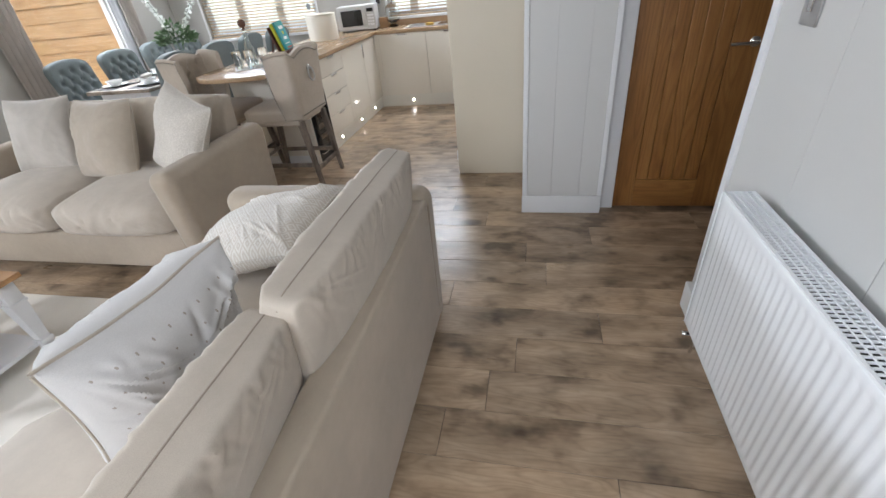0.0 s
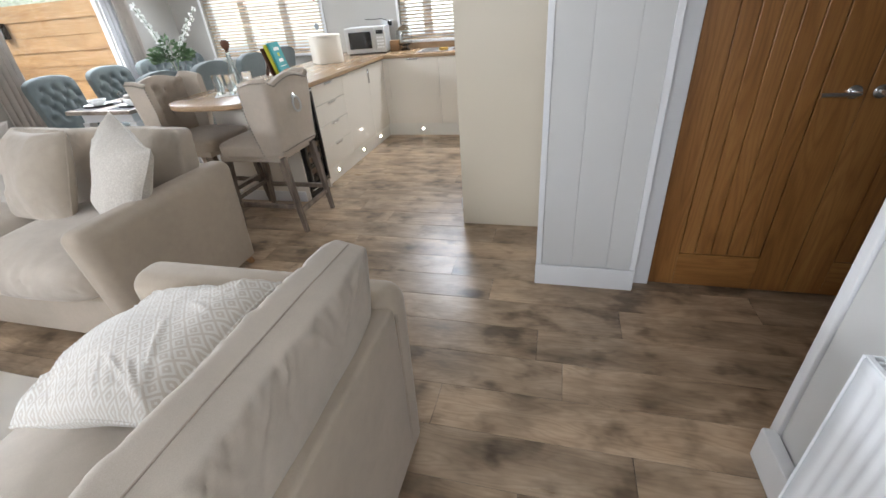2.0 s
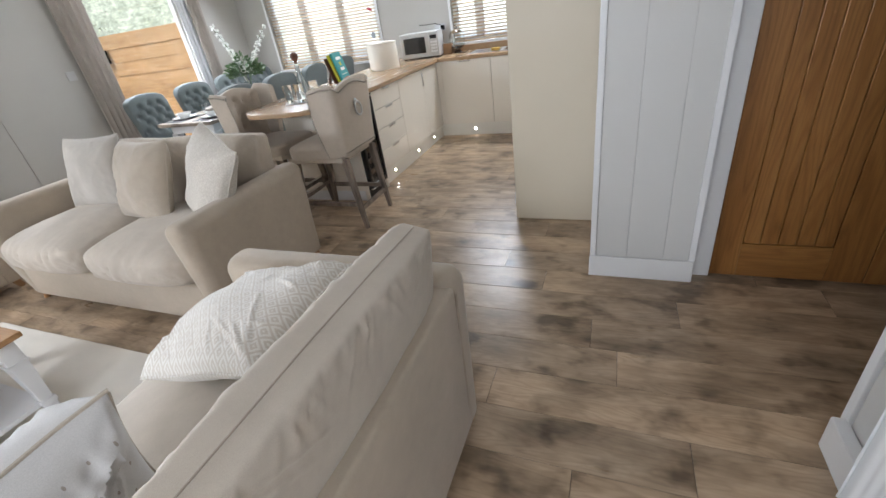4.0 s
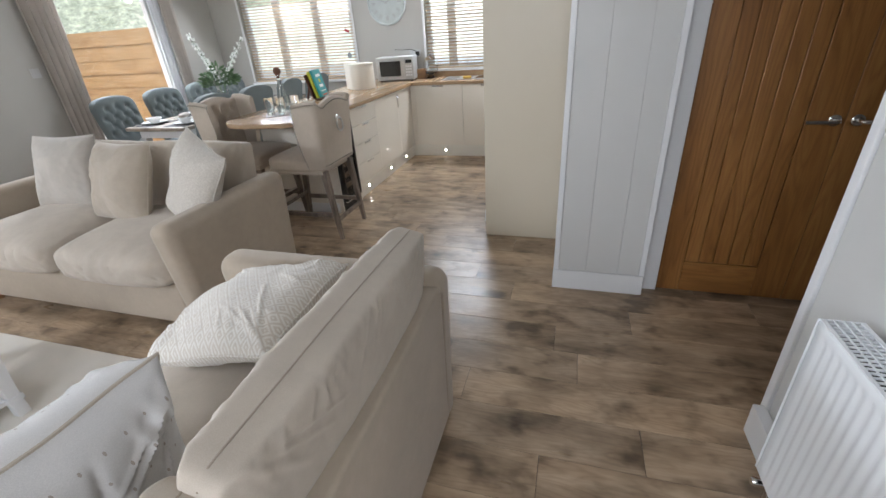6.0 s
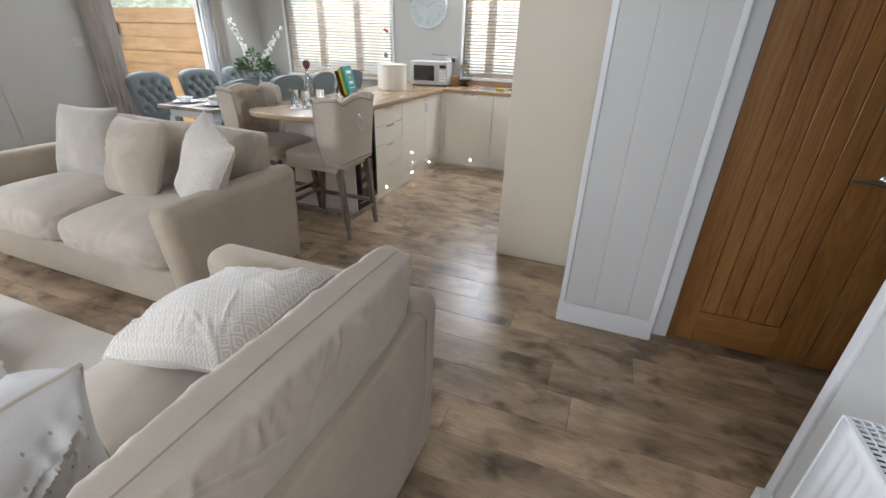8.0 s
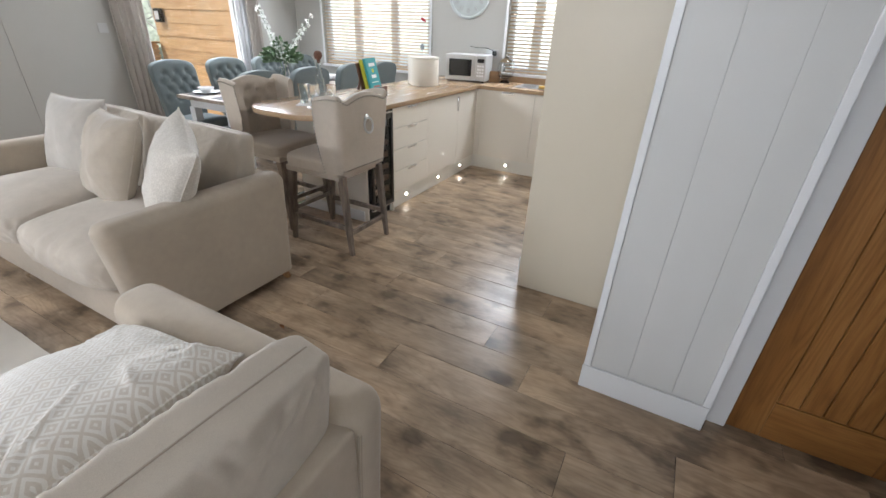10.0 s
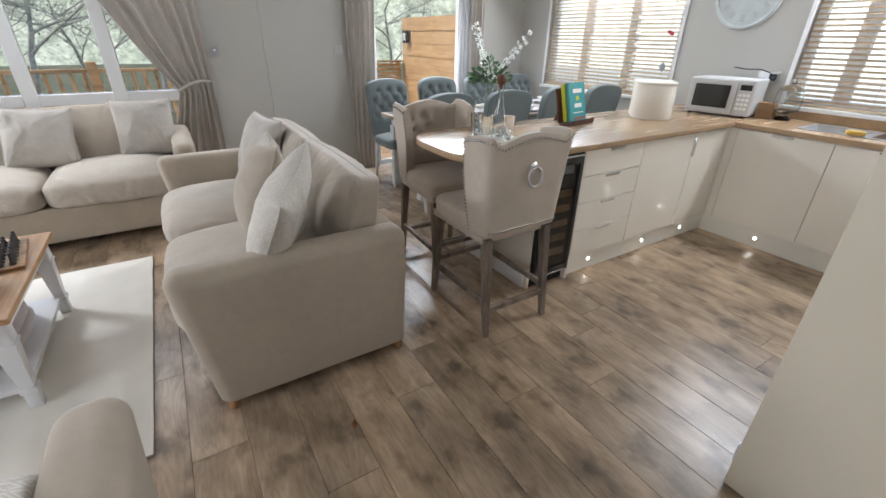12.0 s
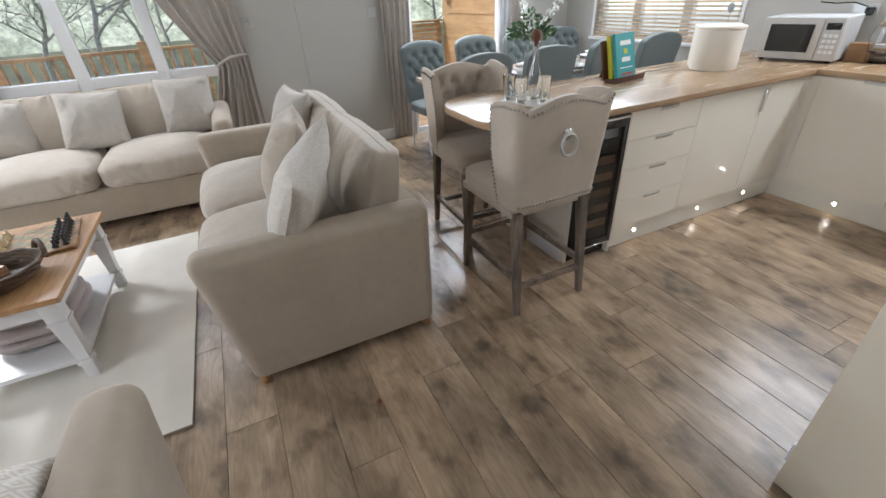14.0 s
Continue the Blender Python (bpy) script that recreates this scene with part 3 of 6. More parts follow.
def oak_door(x0, x1, wide_right):
    """A ledged cottage door: flush frame, five boards with V joints, the wider stile carrying the handle."""
    d = thing("oak_door", "closed oak cottage door with upright grooved boards", "door", "pair of oak cupboard doors")
    y0, y1, z0 = 2.884, 2.924, 0.011
    sl, sr = (0.117, 0.150) if wide_right else (0.150, 0.117)
    a0, a1 = x0 + sl, x1 - sr
    part("stile", box(x0, a0, y0, y1, z0, 1.99, 0.0015, 1), OAK_DOOR, d)
    part("stile", box(a1, x1, y0, y1, z0, 1.99, 0.0015, 1), OAK_DOOR, d)
    part("rail", box(a0 + 0.0003, a1 - 0.0003, y0 + 0.0004, y1, z0, 0.196, 0.0008, 1), OAK_RAIL, d)
    part("rail", box(a0 + 0.0003, a1 - 0.0003, y0 + 0.0004, y1, 1.88, 1.99, 0.0008, 1), OAK_RAIL, d)
    part("backing", box(a0 + 0.0004, a1 - 0.0004, y0 + 0.011, y1 - 0.004, 0.1963, 1.8797), OAK_DOOR, d, smooth=False)
    w = (a1 - a0 - 0.004) / 5
    for i in range(5):
        a = a0 + 0.002 + i * w
        part("board", box(a + 0.0012, a + w - 0.0012, y0 + 0.0025, y0 + 0.0106, 0.1995, 1.877, 0.0035, 1), OAK_DOOR, d)
    hx, s = (x1 - 0.042, -1) if wide_right else (x0 + 0.042, 1)
    h = part("door_handle", tube([(hx, y0, 0.978), (hx, y0 - 0.045, 0.978), (hx + s * 0.012, y0 - 0.052, 0.978), (hx + s * 0.13, y0 - 0.052, 0.978)], 0.009, 10), SATIN, d, "chrome lever handle")
    part("rose", moved(lathe([(0, 0), (0.026, 0), (0.026, 0.006), (0.02, 0.009), (0, 0.009)], 24), pose(hx, y0 - 0.0005, 0.978, 90)), SATIN, h)
    return d


oak_door(0.594, 1.2235, True)
oak_door(1.2265, 1.860, False)
tagged(part("wall_hall_south", box(EX + 0.11, 2.6, 1.75, 1.85, 0, TOP), WALL, smooth=False), "plain pale wall of the passage", "wall", kind="structure")

# baseboards of the west and north walls
bb = tagged(part("baseboard", box(WX, WX + 0.016, 2.32, 4.08, 0, 0.12, 0.005), TRIM), "white painted skirting board", "baseboard", kind="structure")
part("length", box(WX, WX + 0.016, -0.33, 0.33, 0, 0.12, 0.005), TRIM, bb)
part("length", box(WX, WX + 0.016, 5.34, NY, 0, 0.12, 0.005), TRIM, bb)
part("length", box(WX + 0.017, -3.1, NY - 0.016, NY, 0, 0.12, 0.005), TRIM, bb)

# wall boards of the west wall, one seam showing between window and patio door
for a, b in ((2.32, 2.947), (2.9495, 4.08)):
    part("board", box(WX, WX + 0.006, a, b, 0.121, TOP - 0.01, 0.003, 1), WALL, wall_west)


# ---- sofas ----
def sofa(name, label, W, m, seed, lean=(0, 0), drop=(0, 0), fine=60, crumple=1.0, push=(0, 0)):
    D, Z0, ARM, BACK = 0.92, 0.068, 0.70, 0.672
    s = thing(name, label, "sofa", "matching sofas", m)
    half = W / 2
    part("base", box(-half + 0.15, half - 0.15, 0.035, D - 0.03, Z0, 0.325, 0.018, 3), SOFA, s)

    for sg in (-1, 1):
        bm = box(-0.085 if sg > 0 else -0.07, 0.07 if sg > 0 else 0.085, -0.03, D, Z0, ARM, 0.062, 7, keep_bottom=True)
        bmesh.ops.subdivide_edges(bm, edges=[e for e in bm.edges if e.calc_length() > 0.3], cuts=6, use_grid_fill=True)
        for v in bm.verts:
            k = (v.co.z - Z0) / (ARM - Z0)
            v.co.y += 0.075 * (1 - k) * (1 - v.co.y / D)
            v.co.x += sg * (half - 0.07 - 0.04 * (1 - k)) + 0.003 * noise.noise(v.co * 4)
        bmesh.ops.recalc_face_normals(bm, faces=bm.faces)
        a = part("arm", bm, SOFA, s)
        # twin-stitched seam up the rear of the arm and over its top
        for off in (0.0, 0.009):
            line = []
            for i in range(9):
                k = i / 8 * 0.9
                line.append((sg * (half - 0.07 - 0.04 * (1 - k) - 0.05 + off), D - 0.004, Z0 + (ARM - Z0) * k))
            line += [(sg * (half - 0.118 + off + 0.002 * i), D - 0.004 - 0.012 * i ** 1.5, ARM - 0.063 + 0.0145 * i) for i in range(1, 5)]
            part("seam", tube(line, 0.0022, 6), SOFA_SEAM, a)

    inner = half - 0.15
    bm = box(-inner - 0.02, inner + 0.02, D - 0.092, D - 0.003, Z0 + 0.0005, BACK, 0.013, 3, keep_bottom=True)
    bmesh.ops.subdivide_edges(bm, edges=[e for e in bm.edges if e.calc_length() > 0.4], cuts=8, use_grid_fill=True)
    for v in bm.verts:
        v.co.y += 0.002 * noise.noise(v.co * 5)
        v.co.z += 0.004 * noise.noise(v.co * 3) * (v.co.z > 0.5)
    part("back_frame", bm, SOFA, s)

    w = inner - 0.004
    for i, cx in enumerate((-inner / 2, inner / 2)):
        k = seed + i * 2.7

        front_made = folds(int(seed * 10) + i + 50, w, 16, 0.14)

        def seat_shape(q, k=k, w=w, front_made=front_made):
            u, v, z = q.x / (w / 2), q.y / 0.37, q.z / 0.1
            top = max(0, z)
            q = q.copy()
            q.z += top * 0.05 * (1 - u * u) * (1 - v * v) + 0.006 * noise.noise(q * 6 + Vector((k, 0, 0)))
            q.z += top * 0.006 * max(0, crease(q * 0.9, k, 5)) ** 3 * (abs(u) ** 2 + abs(v) ** 2)
            if v < 0:
                fold = crease(Vector((q.x * 3.2, q.y * 0.7, q.z * 1.3)), k, 4)
                q.y += 0.010 * max(0, fold) ** 2 * abs(v) - 0.03 * abs(v) ** 3 * (1 - z * z) * (1 - u * u * 0.6)
            q.z -= 0.035 * (abs(u) ** 6) * top
            if v < 0:
                q.y += gathered(q.x, q.z + 0.1, front_made) * abs(v)
            return q

        part("seat_cushion", moved(soft(w + 0.012, 0.74, 0.21, 6, 46, seat_shape), Matrix.Translation((cx, 0.34, 0.415))), SOFA_LOOSE, s)

        made = folds(int(seed * 10) + i, w, 46, 0.16)

        def back_shape(q, k=k, w=w, made=made):
            u, t, z = q.x / (w / 2), q.y / 0.085, q.z / 0.22
            q = q.copy()
            q.y *= 1.06 - 0.30 * max(0, (z + 0.2) / 1.2) ** 1.6
            q.y += (0.035 if t < 0 else 0.008) * (1 - u * u) * (1 - z * z) * t
            q.y *= 1 - 0.28 * abs(u) ** 6 * (0.5 + 0.5 * max(0, z))
            fold = max(0, crease(Vector((q.x * 3.4, q.y * 1.6, q.z * 1.2 + q.x * 0.8)), k + 5, 4.5)) ** 3
            q.y -= 0.003 * fold * t * (0.35 + max(0, z) ** 2)
            ear = abs(u) ** 10 * abs(z) ** 10
            q.z += 0.012 * max(0, z) * (1 - u * u) + 0.014 * ear * (1 if z > 0 else -1)
            q.x += 0.012 * ear * (1 if u > 0 else -1) - 0.012 * u * (1 - z) * 0.5
            q.y += gathered(q.x, 0.22 - q.z + abs(q.y) * 0.6, made) * crumple * min(1, abs(t) * 3) * (1 if t > 0 else -1)
            q += Vector((0, abs(t), 0.4)) * 0.005 * noise.noise(q * 7 + Vector((k * 2, 1, 0)))
            return q

        mb = pose(cx, 0.762 + push[i], 0.688 - drop[i], -12, 0, lean[i])
        b = part("back_cushion", moved(soft(w + 0.03, 0.17, 0.44, 15, fine, back_shape), mb), SOFA_LOOSE, s)
        ridge = []
        for j in range(31):
            x = (j / 15 - 1) * (w / 2 + 0.015) * 0.99
            u = x / (w / 2 + 0.015)
            r = (1 - min(0.999, abs(u)) ** 15) ** (1 / 15)
            p = back_shape(Vector((x, 0.0, 0.22 * r)))
            ridge.append(mb @ p)
        part("seam", tube(ridge, 0.0021, 6), SOFA_SEAM, b)
    for x in (-half + 0.10, half - 0.10):
        for y in (0.105, D - 0.055):
            sx, sy = (0.02 if x > 0 else -0.02), (0.02 if y > 0.4 else -0.02)
            part("foot", tube([(x + sx, y + sy, 0), (x, y, Z0 + 0.003)], [0.019, 0.027], 14), FOOT_WOOD, s, "turned beech foot")
    return s


sofa("sofa", "two-seat beige upholstered sofa beside the bar stools", 1.98, pose(-2.745, 1.90, 0), 1.3, crumple=0.9)
sofa("sofa", "two-seat beige upholstered sofa with its back to the walkway", 2.04, pose(-1.265, 0.79, 0, 0, 0, -90), 4.1, (-1.0, 2), (0.012, 0.045), 124, 0.75, (0.024, -0.006))
sofa("sofa", "wide beige upholstered sofa under the big window", 2.0, pose(-4.02, 1.14, 0, 0, 0, 90), 8.2)


# ---- scatter cushions ----
def on_sofa2(x, y, z, tilt, turn, roll=0):
    return pose(x, y, z) @ pose(0, 0, 0, 0, 0, turn) @ pose(0, 0, 0, -tilt, roll, 0)


scatter_cushion("plain off-white square cushion on the two-seat sofa", on_sofa2(-3.22, 2.40, 0.525, 20, 8), CUSHION_W, 0.48, 0.50, 0.22, 2)
scatter_cushion("plain sand-coloured square cushion on the two-seat sofa", on_sofa2(-2.60, 2.27, 0.53, 22, -6), CUSHION, 0.48, 0.49, 0.22, 3)
scatter_cushion("nubbly cream cushion leaning by the sofa arm", on_sofa2(-2.10, 2.27, 0.535, 24, -28, 14), KNIT, 0.50, 0.52, 0.20, 5)
scatter_cushion("plain off-white cushion in the corner of the wide sofa", pose(-4.57, 0.50, 0.53) @ pose(0, 0, 0, 0, 0, 100) @ pose(0, 0, 0, -24, 12, 0), CUSHION_W, 0.47, 0.45, 0.19, 7)
scatter_cushion("plain off-white cushion in the middle of the wide sofa", pose(-4.50, 1.13, 0.53) @ pose(0, 0, 0, 0, 0, 88) @ pose(0, 0, 0, -22, 3, 0), CUSHION_W, 0.45, 0.45, 0.19, 9)
scatter_cushion("plain off-white cushion at the curtain end of the wide sofa", pose(-4.52, 1.82, 0.54) @ pose(0, 0, 0, 0, 0, 84) @ pose(0, 0, 0, -20, 0, 0), CUSHION_W, 0.43, 0.46, 0.19, 11)
scatter_cushion("large pale cushion with small taupe dots and piped edge", pose(-0.84, 0.775, 0.505) @ pose(0, 0, 0, 0, 0, -98) @ pose(0, 0, 0, -16, 2, 0), DOTS, 0.43, 0.46, 0.30, 13, CUSHION, crumple=1.7, cuts=80)
scatter_cushion("woven diamond-lattice cream cushion slumped against the sofa back", pose(-1.13, 1.42, 0.628) @ pose(0, 0, 0, 0, 0, -88) @ pose(0, 0, 0, -78, 0, 0), DIAMOND, 0.49, 0.47, 0.21, 17, crumple=1.3, cuts=80)

# ---- rug and coffee table ----
bm = bmesh.new()
NXR, NYR = 90, 90
RX0, RX1, RY0, RY1 = -3.62, -1.735, -0.75, 1.69
grid = {}
for i in range(NXR + 1):
    for j in range(NYR + 1):
        u, v = i / NXR, j / NYR
        x, y = RX0 + u * (RX1 - RX0), RY0 + v * (RY1 - RY0)
        inside = min(1, 12 * min(u, 1 - u, v, 1 - v))
        z = 0.012 + inside * (0.003 + 0.0035 * 6.5 * max(0, noise.noise(Vector((x * 1.6 + y * 0.5, y * 8.5 - x * 1.2, 2.0)))) + 0.002 * noise.noise(Vector((x * 3, y * 3, 5.0))))
        grid[i, j] = bm.verts.new((x + 0.004 * noise.noise(Vector((0, y * 5, 0))), y + 0.004 * noise.noise(Vector((x * 5, 0, 3))), z))
for i in range(NXR):
    for j in range(NYR):
        bm.faces.new((grid[i, j], grid[i + 1, j], grid[i + 1, j + 1], grid[i, j + 1]))
rim = [grid[i, 0] for i in range(NXR)] + [grid[NXR, j] for j in range(NYR)] + [grid[NXR - i, NYR] for i in range(NXR)] + [grid[0, NYR - j] for j in range(NYR)]
low = [bm.verts.new((v.co.x, v.co.y, 0.001)) for v in rim]
for i in range(len(rim)):
    k = (i + 1) % len(rim)
    bm.faces.new((rim[k], rim[i], low[i], low[k]))
rug = thing("rug", "ivory short-pile rug lying slightly rippled on the planks", "rug")
part("rug_surface", bm, RUG, rug)
part("binding", tube([(RX0, RY0, 0.0065), (RX1, RY0, 0.0065), (RX1, RY1, 0.0065), (RX0, RY1, 0.0065)], 0.006, 6, True), SOFA_SEAM, rug)

ct = thing("coffee_table", "white painted coffee table with an oak top and a low shelf", "coffee table")
CX0, CX1, CY0, CY1, CZ = -3.13, -2.20, 0.76, 1.34, 0.48
part("tabletop", box(CX0, CX1, CY0, CY1, CZ - 0.026, CZ, 0.005), OAK_TABLE, ct, "honey-coloured oak top")
ai = 0.05
part("apron", box(CX0 + ai, CX1 - ai, CY0 + ai, CY0 + ai + 0.02, CZ - 0.105, CZ - 0.026, 0.002), TRIM, ct)
part("apron", box(CX0 + ai, CX1 - ai, CY1 - ai - 0.02, CY1 - ai, CZ - 0.105, CZ - 0.026, 0.002), TRIM, ct)
part("apron", box(CX0 + ai, CX0 + ai + 0.02, CY0 + ai + 0.021, CY1 - ai - 0.021, CZ - 0.105, CZ - 0.026, 0.002), TRIM, ct)
part("apron", box(CX1 - ai - 0.02, CX1 - ai, CY0 + ai + 0.021, CY1 - ai - 0.021, CZ - 0.105, CZ - 0.026, 0.002), TRIM, ct)
part("shelf", box(CX0 + 0.06, CX1 - 0.06, CY0 + 0.06, CY1 - 0.06, 0.10, 0.122, 0.003), TRIM, ct)
for x in (CX0 + 0.065, CX1 - 0.065):
    for y in (CY0 + 0.065, CY1 - 0.065):
        bm = box(-0.035, 0.035, -0.035, 0.035, CZ - 0.13, CZ - 0.026, 0.003)
        sq = [(0.039, CZ - 0.13), (0.039, CZ - 0.142), (0.034, CZ - 0.145), (0.022, 0.125)]
        for (r0, z0), (r1, z1) in zip(sq, sq[1:]):
            b2 = box(-1, 1, -1, 1, z1, z0)
            for v in b2.verts:
                r = r0 if v.co.z > (z0 + z1) / 2 else r1
                v.co.x *= r
                v.co.y *= r
            join(bm, b2)
        box(-0.030, 0.030, -0.030, 0.030, 0.098, 0.1255, 0.003, bm=bm)
        box(-0.024, 0.024, -0.024, 0.024, 0.016, 0.098, 0.004, bm=bm)
        part("leg", moved(bm, Matrix.Translation((x, y, 0))), TRIM, ct)

# folded blanket on the shelf
bl = thing("blanket", "folded pinkish-grey throw on the coffee table's shelf", "blanket")
for k, (dx, dz, s) in enumerate(((0, 0, 1.0), (0.01, 0.055, 0.95), (-0.01, 0.105, 0.88))):
    part("fold", moved(soft(0.52 * s, 0.34 * s, 0.065, 4, 16, lambda q, k=k: q + Vector((0, 0, 1)) * 0.012 * crease(q, k + 3, 7) * (0.4 + abs(q.y) * 3) + Vector((0.01, 0.006, 0)) * noise.noise(q * 9)), Matrix.Translation((-2.68 + dx, 1.05, 0.155 + dz))), BLANKET, bl)

# chess set
bd = thing("chess_board", "wooden chess board with light and dark squares", "chess board", m=pose(-2.83, 1.10, CZ, 0, 0, 8))
part("board", box(-0.19, 0.19, -0.19, 0.19, 0.001, 0.016, 0.003), FOOT_WOOD, bd)
dark_sq = box(-0.0205, 0.0205, -0.0205, 0.0205, 0.0162, 0.0172)
base_sq = None
for i in range(8):
    for j in range(8):
        if (i + j) % 2:
            at = pose(-0.1505 + 0.043 * i, -0.1505 + 0.043 * j, 0)
            if base_sq is None:
                base_sq = part("square", dark_sq, surface("chess_dark_square", (0.25, 0.24, 0.12), 0.5, 0.2), bd, smooth=False)
                base_sq.matrix_basis = at
            else:
                twin(base_sq, "square", at, bd)


def chess_piece(tall, cloth, label):
    bm = lathe([(0, 0), (0.014, 0), (0.014, 0.006), (0.009, 0.012), (0.006, tall * 0.6), (0.010, tall * 0.68), (0.005, tall * 0.74), (0.009, tall * 0.86), (0.006, tall * 0.97), (0, tall)], 12)
    return tagged(part("chess_piece", bm, cloth), label, "chess piece", "chess set")


PALE = surface("pale_boxwood", (0.56, 0.42, 0.24), 0.45, 0.15)
EBONY = surface("ebony_wood", (0.028, 0.018, 0.014), 0.4, 0.3)
for side, cloth, label in ((1, EBONY, "small dark turned chess piece"), (-1, PALE, "small pale turned chess piece")):
    for row, tall in ((0, 0.075), (1, 0.05)):
        first_piece = None
        for j in range(8):
            at = pose(-2.83, 1.10, CZ, 0, 0, 8) @ pose(-0.1505 + 0.043 * j, side * (0.1505 - 0.043 * row), 0.0173)
            if first_piece is None:
                first_piece = chess_piece(tall * 0.78, cloth, label)
                first_piece.matrix_basis = at
            else:
                copy_thing(first_piece, at)

# wicker tray with its fillings
tr = thing("wicker_tray", "dark woven twig tray with a looped handle", "tray", m=pose(-2.42, 0.99, CZ + 0.003, 0, 0, -60))


def oval(a, b, z, k, n=48, wob=0.006):
    return [(a * math.cos(q) * (1 + wob * math.sin(9 * q + k)), b * math.sin(q) * (1 + wob * math.cos(11 * q + k)), z + 0.004 * math.sin(14 * q + 2 * k)) for q in (2 * math.pi * i / n for i in range(n))]


part("base", moved(lathe([(0, 0.004), (0.235, 0.004), (0.235, 0.014), (0, 0.014)], 40), Matrix.Diagonal((1, 0.62, 1, 1))), WICKER, tr)
for k in range(7):
    part("twig", tube(oval(0.235 + 0.006 * k, 0.147 + 0.006 * k, 0.014 + 0.0085 * k, k), 0.008, 6, True), WICKER, tr)
for s in (-1, 1):
    part("handle", tube([(s * (0.268 + 0.015 * math.sin(q)), 0.07 * math.cos(q), 0.06 + 0.055 * math.sin(q)) for q in (math.pi * i / 12 for i in range(13))], 0.011, 8), WICKER, tr)
tb = thing("wooden_coaster", "square pale wooden coaster stack in the tray", "coaster", m=pose(-2.50, 1.03, CZ + 0.018, 0, 0, -35))
for k in range(4):
    part("coaster", box(-0.055, 0.055, -0.055, 0.055, 0.0095 * k, 0.0095 * k + 0.009, 0.002), FOOT_WOOD, tb)
dj = thing("reed_diffuser", "glass reed diffuser with thin sticks in the tray", "diffuser", m=pose(-2.36, 0.93, CZ + 0.018))
part("bottle", lathe([(0, 0), (0.03, 0), (0.032, 0.004), (0.032, 0.05), (0.014, 0.062), (0.014, 0.078), (0.011, 0.078), (0.011, 0.06), (0.028, 0.047), (0.028, 0.006), (0, 0.006)], 20), CLEAR, dj)
for k in range(6):
    q = k * 1.1
    part("reed", tube([(0.004 * math.cos(q), 0.004 * math.sin(q), 0.008), (0.045 * math.cos(q), 0.045 * math.sin(q), 0.19)], 0.0015, 5), FOOT_WOOD, dj)
cj = thing("candle_jar", "clear glass candle jar in the tray", "candle", m=pose(-2.33, 0.84, CZ + 0.018))
part("jar", lathe([(0, 0), (0.04, 0), (0.042, 0.004), (0.042, 0.09), (0.039, 0.09), (0.039, 0.008), (0, 0.008)], 24), CLEAR, cj)
part("wax", lathe([(0, 0.0085), (0.0385, 0.0085), (0.0385, 0.05), (0, 0.05)], 24), PETAL, cj)

# ---- kitchen ----
FX, WZ = -1.895, 0.91
WT = 0.038
BY = 5.68


def bar_handle(w, parent, m):
    bm = tube([(-w / 2, 0, 0), (w / 2, 0, 0)], 0.0045, 8)
    box(-w / 2, w / 2, 0.0, 0.004, -0.011, 0.011, 0.002, bm=bm)
    box(-w / 2, w / 2, -0.012, 0.0, 0.007, 0.011, 0.001, bm=bm)
    h = part("handle", bm, SATIN, parent, "chrome edge-pull handle")
    h.matrix_basis = m
    return h


# drawer unit, its fronts facing the walkway
du = thing("drawer_unit", "cream gloss kitchen drawer unit with four drawers", "kitchen cabinet", "kitchen base units")
part("body", box(FX - 0.56, FX - 0.021, 4.072, 4.622, 0.15, WZ - WT - 0.002), CREAM, du, smooth=False)
zs = [0.152, 0.345, 0.53, 0.705, 0.866]
for a, b in zip(zs, zs[1:]):
    f = part("drawer_front", box(FX - 0.02, FX, 4.072, 4.622, a, b - 0.004, 0.0015), CREAM, du)
    bar_handle(0.13, f, pose(FX + 0.004, 4.35, b - 0.016, 0, 0, 90))
part("end_strip", box(FX - 0.56, FX - 0.002, 4.052, 4.071, 0.0, WZ - WT - 0.002, 0.001), CREAM, du)

cb = thing("base_cabinet", "cream gloss kitchen base cabinet with two doors", "kitchen cabinet", "kitchen base units")
part("body", box(FX - 0.56, FX - 0.021, 4.626, 5.62, 0.15, WZ - WT - 0.002), CREAM, cb, smooth=False)
for a, b, hy in ((4.626, 5.225, 5.20), (5.229, 5.62, 5.255)):
    d = part("door", box(FX - 0.02, FX, a, b, 0.152, 0.862, 0.0015), CREAM, cb)
    if hy < 5.23:
        h = part("handle", box(-0.006, 0.011, -0.013, 0.013, -0.07, 0.07, 0.004), CHROME, d, "upright chrome edge-pull handle")
        h.matrix_basis = pose(FX + 0.002, 5.222, 0.765)
part("corner_post", box(FX - 0.02, FX + 0.0, 5.623, BY + 0.02, 0.15, 0.866, 0.001), CREAM, cb)

dw = thing("base_cabinet", "cream gloss cabinet front over the built-in dishwasher", "kitchen cabinet", "kitchen base units")
part("body", box(-1.84, -1.24, BY + 0.021, NY - 0.01, 0.15, WZ - WT - 0.002), CREAM, dw, smooth=False)
d = part("door", box(-1.835, -1.242, BY, BY + 0.02, 0.152, 0.862, 0.0015), CREAM, dw)
bar_handle(0.13, d, pose(-1.54, BY - 0.004, 0.856))
part("corner_post", box(-1.895, -1.838, BY + 0.003, BY + 0.02, 0.15, 0.866, 0.001), CREAM, dw)
sk = thing("base_cabinet", "cream gloss cabinet under the sink", "kitchen cabinet", "kitchen base units")
part("body", box(-1.236, -0.56, BY + 0.021, NY - 0.01, 0.15, WZ - WT - 0.002), CREAM, sk, smooth=False)
